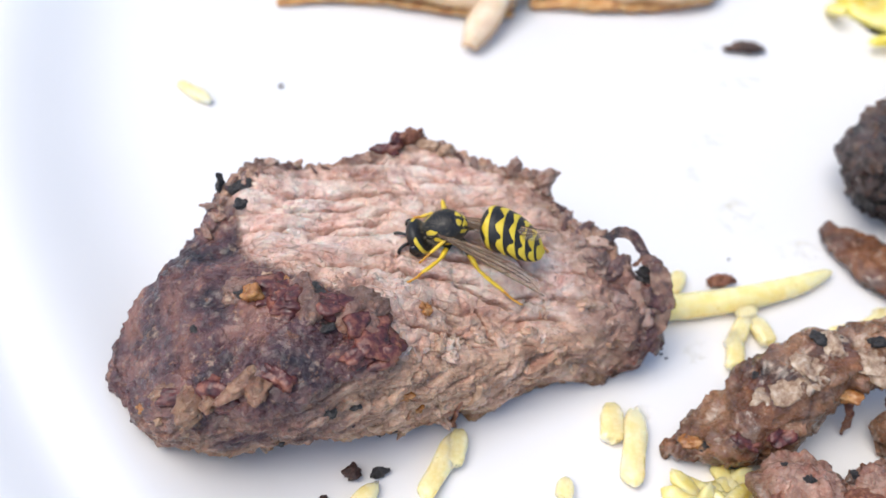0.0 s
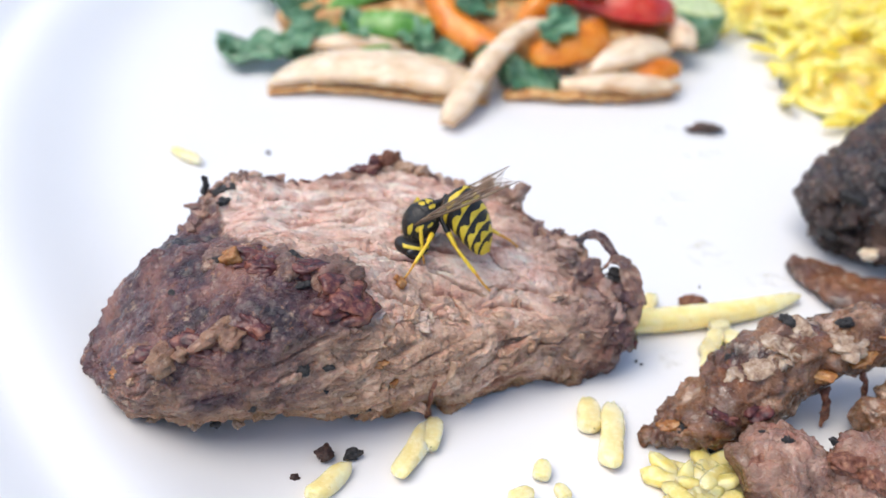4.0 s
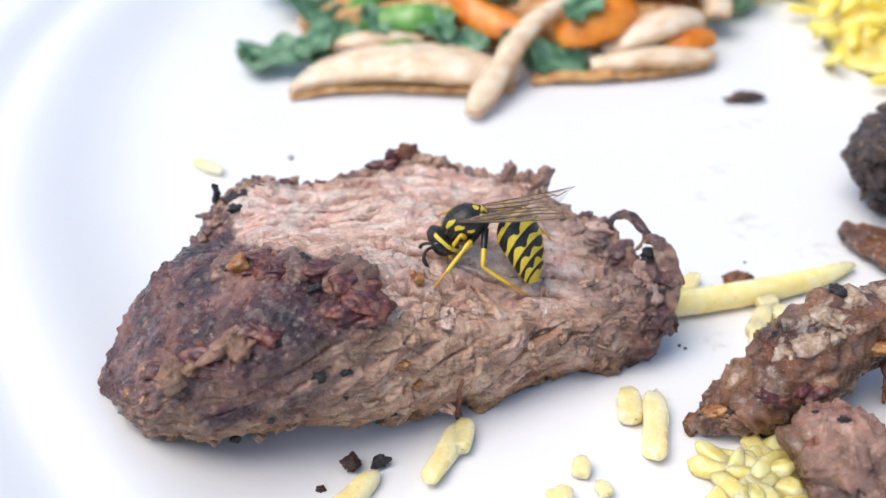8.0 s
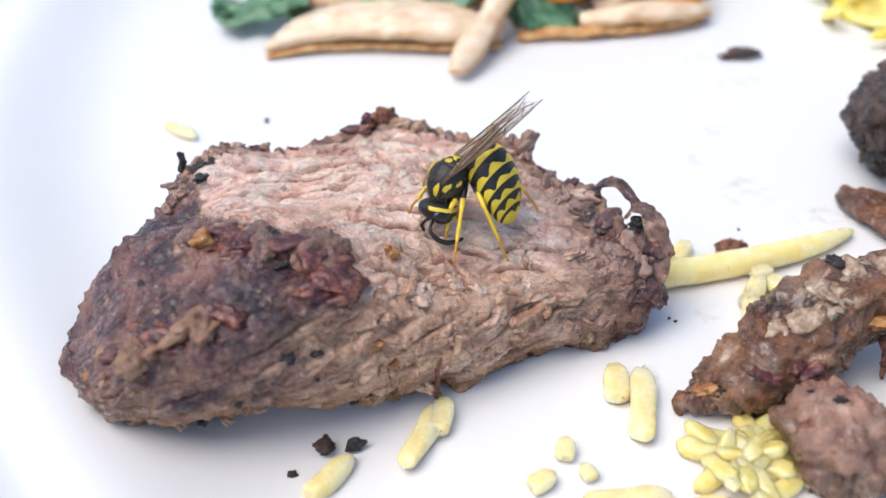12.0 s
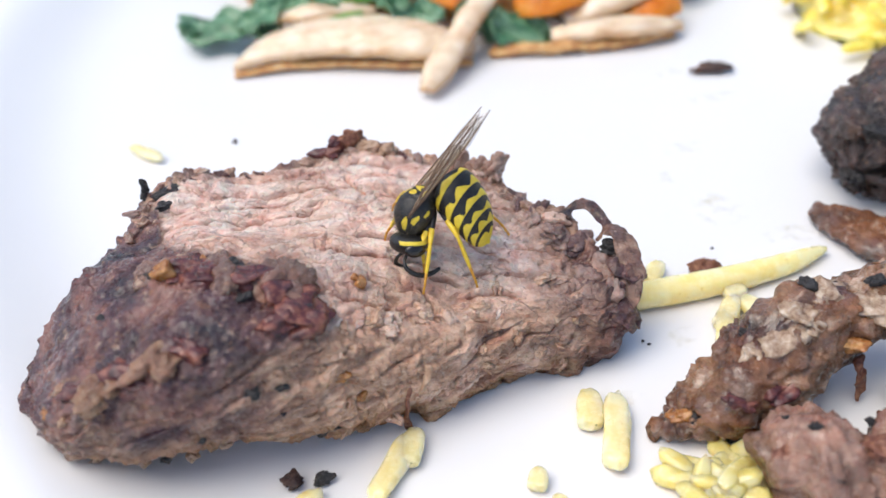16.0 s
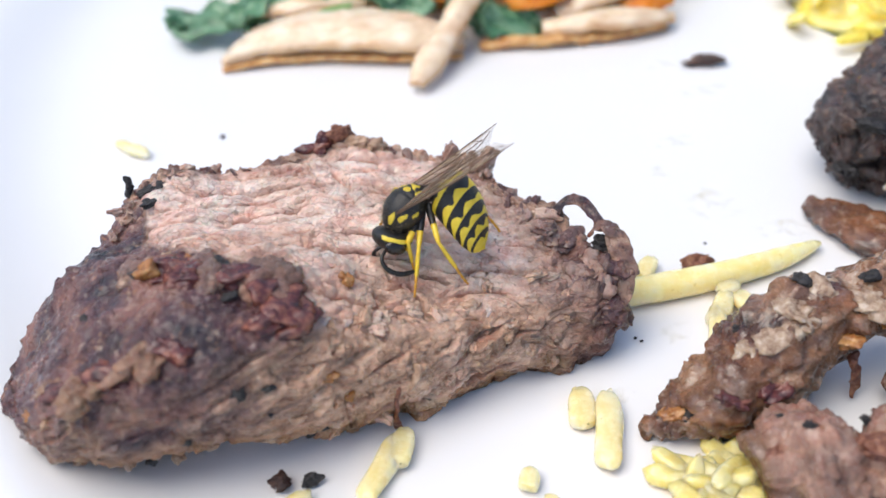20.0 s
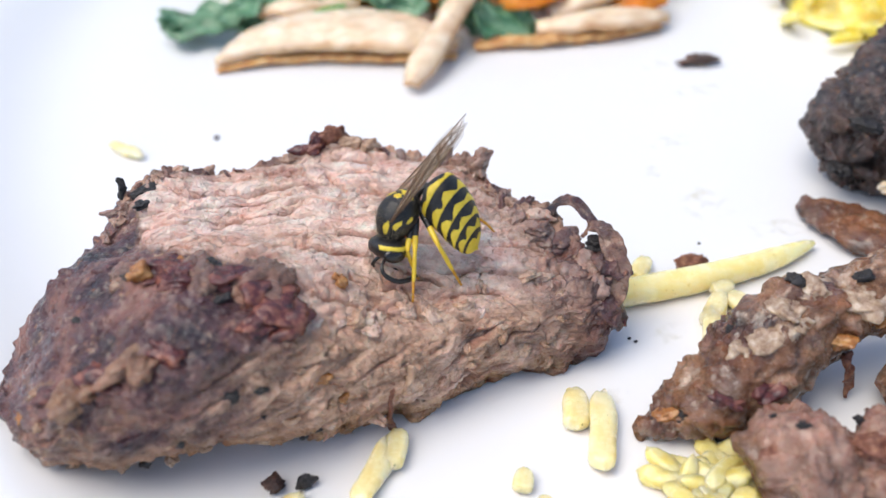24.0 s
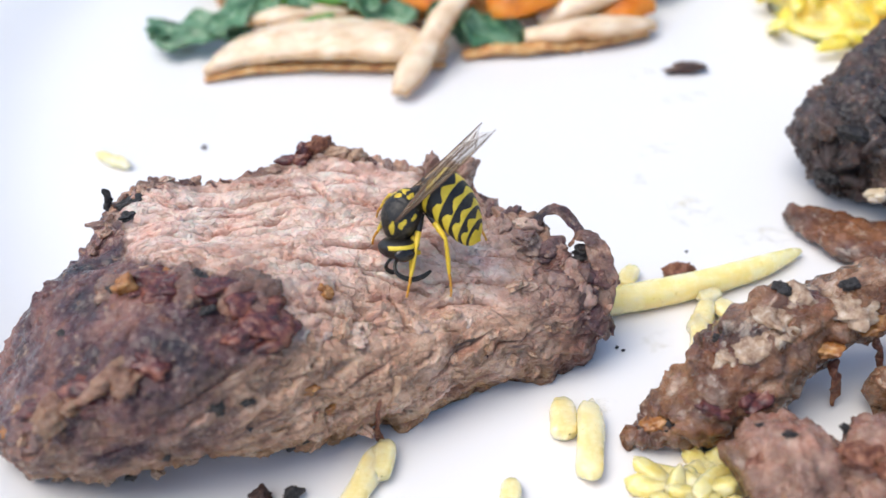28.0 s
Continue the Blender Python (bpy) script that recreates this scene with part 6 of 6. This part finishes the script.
WING_LEFT = [
    (0, 14.4, -21.9, -44.6),
    (0.5, 10.2, -19.1, -35.3),
    (1, 10.2, -18.8, -31.4),
    (1.5, 18.9, -21.0, -49.1),
    (2, 11.5, -24.7, -34.1),
    (2.5, 11.8, -33.1, -40.7),
    (4.5, 20.7, -31.5, -47.7),
    (5, 29.4, -35.5, -40.1),
    (5.5, 18.5, -36.9, -45.6),
    (6, 21.8, -40.7, -47.7),
    (6.5, 25.3, -42.1, -41.5),
    (7, 23.7, -36.3, -54.5),
    (7.5, 13.4, -42.3, -44.6),
    (8, 9.7, -43.0, -37.2),
    (8.5, 11.8, -42.4, -37.5),
    (9, 11.6, -42.4, -38.7),
    (9.5, 2.9, -44.8, -30.5),
    (10, -17.1, -38.6, -11.4),
    (10.5, -3.7, -37.2, -25.9),
    (11, -5.0, -38.5, -21.8),
    (11.5, 4.3, -36.5, -31.8),
    (12, 3.3, -36.2, -30.9),
    (12.5, 3.6, -35.4, -32.4),
    (14.5, -6.3, -37.8, -19.0),
    (15, -0.2, -36.2, -25.1),
    (15.5, -3.0, -36.8, -22.7),
    (16, -0.0, -36.2, -25.4),
    (16.5, 13.0, -32.9, -38.6),
    (17, 10.7, -33.9, -36.0),
    (17.5, 6.8, -35.3, -31.9),
    (18, 12.4, -33.5, -38.9),
    (18.5, 12.2, -33.1, -38.0),
    (19, 6.3, -34.3, -32.1),
    (19.5, 11.7, -33.9, -37.8),
    (20, 7.3, -35.0, -33.8),
    (20.5, 17.4, -30.7, -45.8),
    (21, 8.7, -33.3, -38.8),
    (21.5, 1.9, -34.9, -38.6),
    (23.5, 8.9, -32.6, -39.2),
    (24, -14.0, -34.1, -26.5),
    (24.5, 0.3, -33.3, -32.9),
    (25, -2.4, -36.4, -22.4),
    (25.5, 16.1, -31.8, -42.4),
    (26, 28.7, -32.6, -39.0),
    (26.5, 5.1, -34.2, -32.6),
    (27, 9.0, -34.2, -34.7),
    (27.5, 4.5, -35.1, -30.6),
    (28, 13.7, -32.2, -39.8),
]
WING_RIGHT = [
    (0, 4.6, -20.5, -22.3),
    (0.5, 4.0, -24.2, -24.1),
    (1, 5.9, -25.1, -23.1),
    (1.5, 10.4, -18.1, -30.6),
    (2, 1.5, -20.6, -15.2),
    (2.5, 15.6, -38.3, -27.4),
    (4.5, 29.7, -41.5, -42.6),
    (5, 21.4, -44.8, -32.3),
    (5.5, 16.1, -43.9, -26.3),
    (6, 21.0, -45.4, -31.3),
    (6.5, 21.5, -45.2, -32.3),
    (7, 24.6, -43.9, -36.4),
    (7.5, 18.1, -44.3, -29.2),
    (8, 11.3, -48.2, -21.6),
    (8.5, 13.3, -47.7, -23.3),
    (9, 11.6, -47.6, -21.5),
    (9.5, 5.0, -48.3, -14.3),
    (10, -2.2, -52.4, -8.7),
    (10.5, 8.1, -50.3, -20.5),
    (11, 6.3, -49.8, -18.9),
    (11.5, 15.2, -47.4, -28.4),
    (12, 14.6, -48.3, -27.7),
    (12.5, 18.4, -47.2, -32.0),
    (14.5, 7.6, -51.2, -17.7),
    (15, 14.4, -50.1, -25.5),
    (15.5, 9.8, -51.2, -20.0),
    (16, 14.4, -50.1, -25.2),
    (16.5, 24.8, -45.8, -37.8),
    (17, 22.1, -46.9, -34.6),
    (17.5, 16.5, -48.8, -28.0),
    (18, 22.8, -46.1, -35.4),
    (18.5, 23.1, -46.6, -35.8),
    (19, 20.8, -48.1, -33.0),
    (19.5, 20.5, -47.3, -32.1),
    (20, 15.6, -46.8, -25.5),
    (20.5, 23.4, -40.7, -36.8),
    (21, 19.3, -43.1, -29.8),
    (21.5, 24.9, -45.5, -17.5),
    (23.5, 20.7, -43.1, -31.4),
    (24, 21.5, -49.1, -15.0),
    (24.5, 20.4, -44.0, -31.4),
    (25, 12.3, -51.0, -23.1),
    (25.5, 22.1, -47.4, -33.7),
    (26, 24.6, -46.1, -37.6),
    (26.5, 16.4, -50.1, -27.1),
    (27, 20.7, -47.9, -32.2),
    (27.5, 20.1, -48.2, -31.3),
    (28, 27.6, -45.0, -40.2),
]

# where each foot stands on the beef (x, y), front, middle and hind leg: first while it crouches, then while it feeds
FEET_LEFT = [(0.0, (2.3, 73.7), (0.8, 69.0), (15.0, 69.8)), (2.3, (2.3, 73.7), (0.8, 69.0), (15.0, 69.8)), (4.5, (5.2, 71.7), (4.1, 66.6), (15.4, 69.2)),
             (9.6, (6.4, 71.0), (5.4, 66.2), (15.4, 69.2)), (10.0, (7.6, 70.4), (8.8, 66.6), (15.0, 69.8)), (15.0, (9.8, 70.4), (9.4, 66.8), (15.4, 69.8)), (21.0, (10.0, 70.4), (9.8, 67.2), (15.2, 69.8)), (28.0, (11.2, 70.6), (10.8, 68.0), (15.6, 69.6))]
FEET_RIGHT = [(0.0, (0.9, 80.0), (5.0, 84.0), (18.6, 79.4)), (2.3, (0.9, 80.0), (5.0, 84.0), (18.6, 79.4)), (4.5, (3.0, 76.0), (4.0, 80.5), (18.8, 79.2)),
              (10.0, (4.2, 75.0), (5.4, 80.0), (19.6, 78.6)), (28.0, (7.0, 75.0), (7.6, 80.0), (19.8, 78.8))]


def feet_at(rows, t, k):
    ts = [r[0] for r in rows]
    return np.array([np.interp(t, ts, [r[1 + k][i] for r in rows]) for i in (0, 1)])


def turn_to(direction, up):
    """A turn whose -y axis points along direction and whose z axis leans to up."""
    y = -Vector(direction).normalized()
    z = (Vector(up) - Vector(up).dot(y) * y).normalized()
    x = y.cross(z)
    return Matrix((x, y, z)).transposed().to_4x4()


def motions():
    body = [(t, pose(x * MM, y * MM, z * MM, a, b, c)) for t, x, y, z, a, b, c in BODY]
    walk(WASP, body)
    walk(WASP_ABDOMEN, [(t, pose(0, -4.0 * MM, -1.0 * MM, a, b, c)) for t, a, b, c in ABDOMEN])
    walk(WASP_WINGS["left"], [(t, pose(-1.5 * MM, 1.0 * MM, 1.35 * MM, a, b, c)) for t, a, b, c in WING_LEFT])
    walk(WASP_WINGS["right"], [(t, pose(1.5 * MM, 1.0 * MM, 1.35 * MM, a, b, c)) for t, a, b, c in WING_RIGHT])
    for leg, shin_ob, foot_ob, k, side, hip, thigh, shin in WASP_LEGS:
        rows, shin_rows = [], []
        for t, m in body:
            xy = feet_at(FEET_LEFT if side < 0 else FEET_RIGHT, t, k)
            ground = on_beef(*xy)
            goal = np.array(m.inverted() @ Vector((ground[0] * MM, ground[1] * MM, (ground[2] + 0.1) * MM))) / MM
            d = goal - hip
            far = min(max(np.linalg.norm(d), abs(shin - thigh) + 0.3), (thigh + shin) * 0.985)
            way = d / np.linalg.norm(d)
            bend = math.acos(max(-1, min(1, (thigh ** 2 + far ** 2 - shin ** 2) / (2 * thigh * far))))
            pole = np.array((side * (0.8, 0.7, 0.5)[k], (0.6, 0.3, 0.4)[k], (0.7, 0.2, -0.4)[k]))
            if side > 0:
                pole = pole + np.array(m.inverted().to_3x3() @ Vector((0, 0, 1.4)))
            pole = pole - pole.dot(way) * way
            pole /= np.linalg.norm(pole)
            knee = math.cos(bend) * way + math.sin(bend) * pole
            shin_way = way * far - knee * thigh
            a = Matrix.Translation(Vector(hip) * MM) @ turn_to(knee, pole)
            b = Matrix.Translation(Vector(hip + knee * thigh) * MM) @ turn_to(shin_way, pole)
            rows.append((t, a))
            shin_rows.append((t, a.inverted() @ b))
        walk(leg, rows)
        walk(shin_ob, shin_rows)
        walk(foot_ob, shin_rows)


motions()
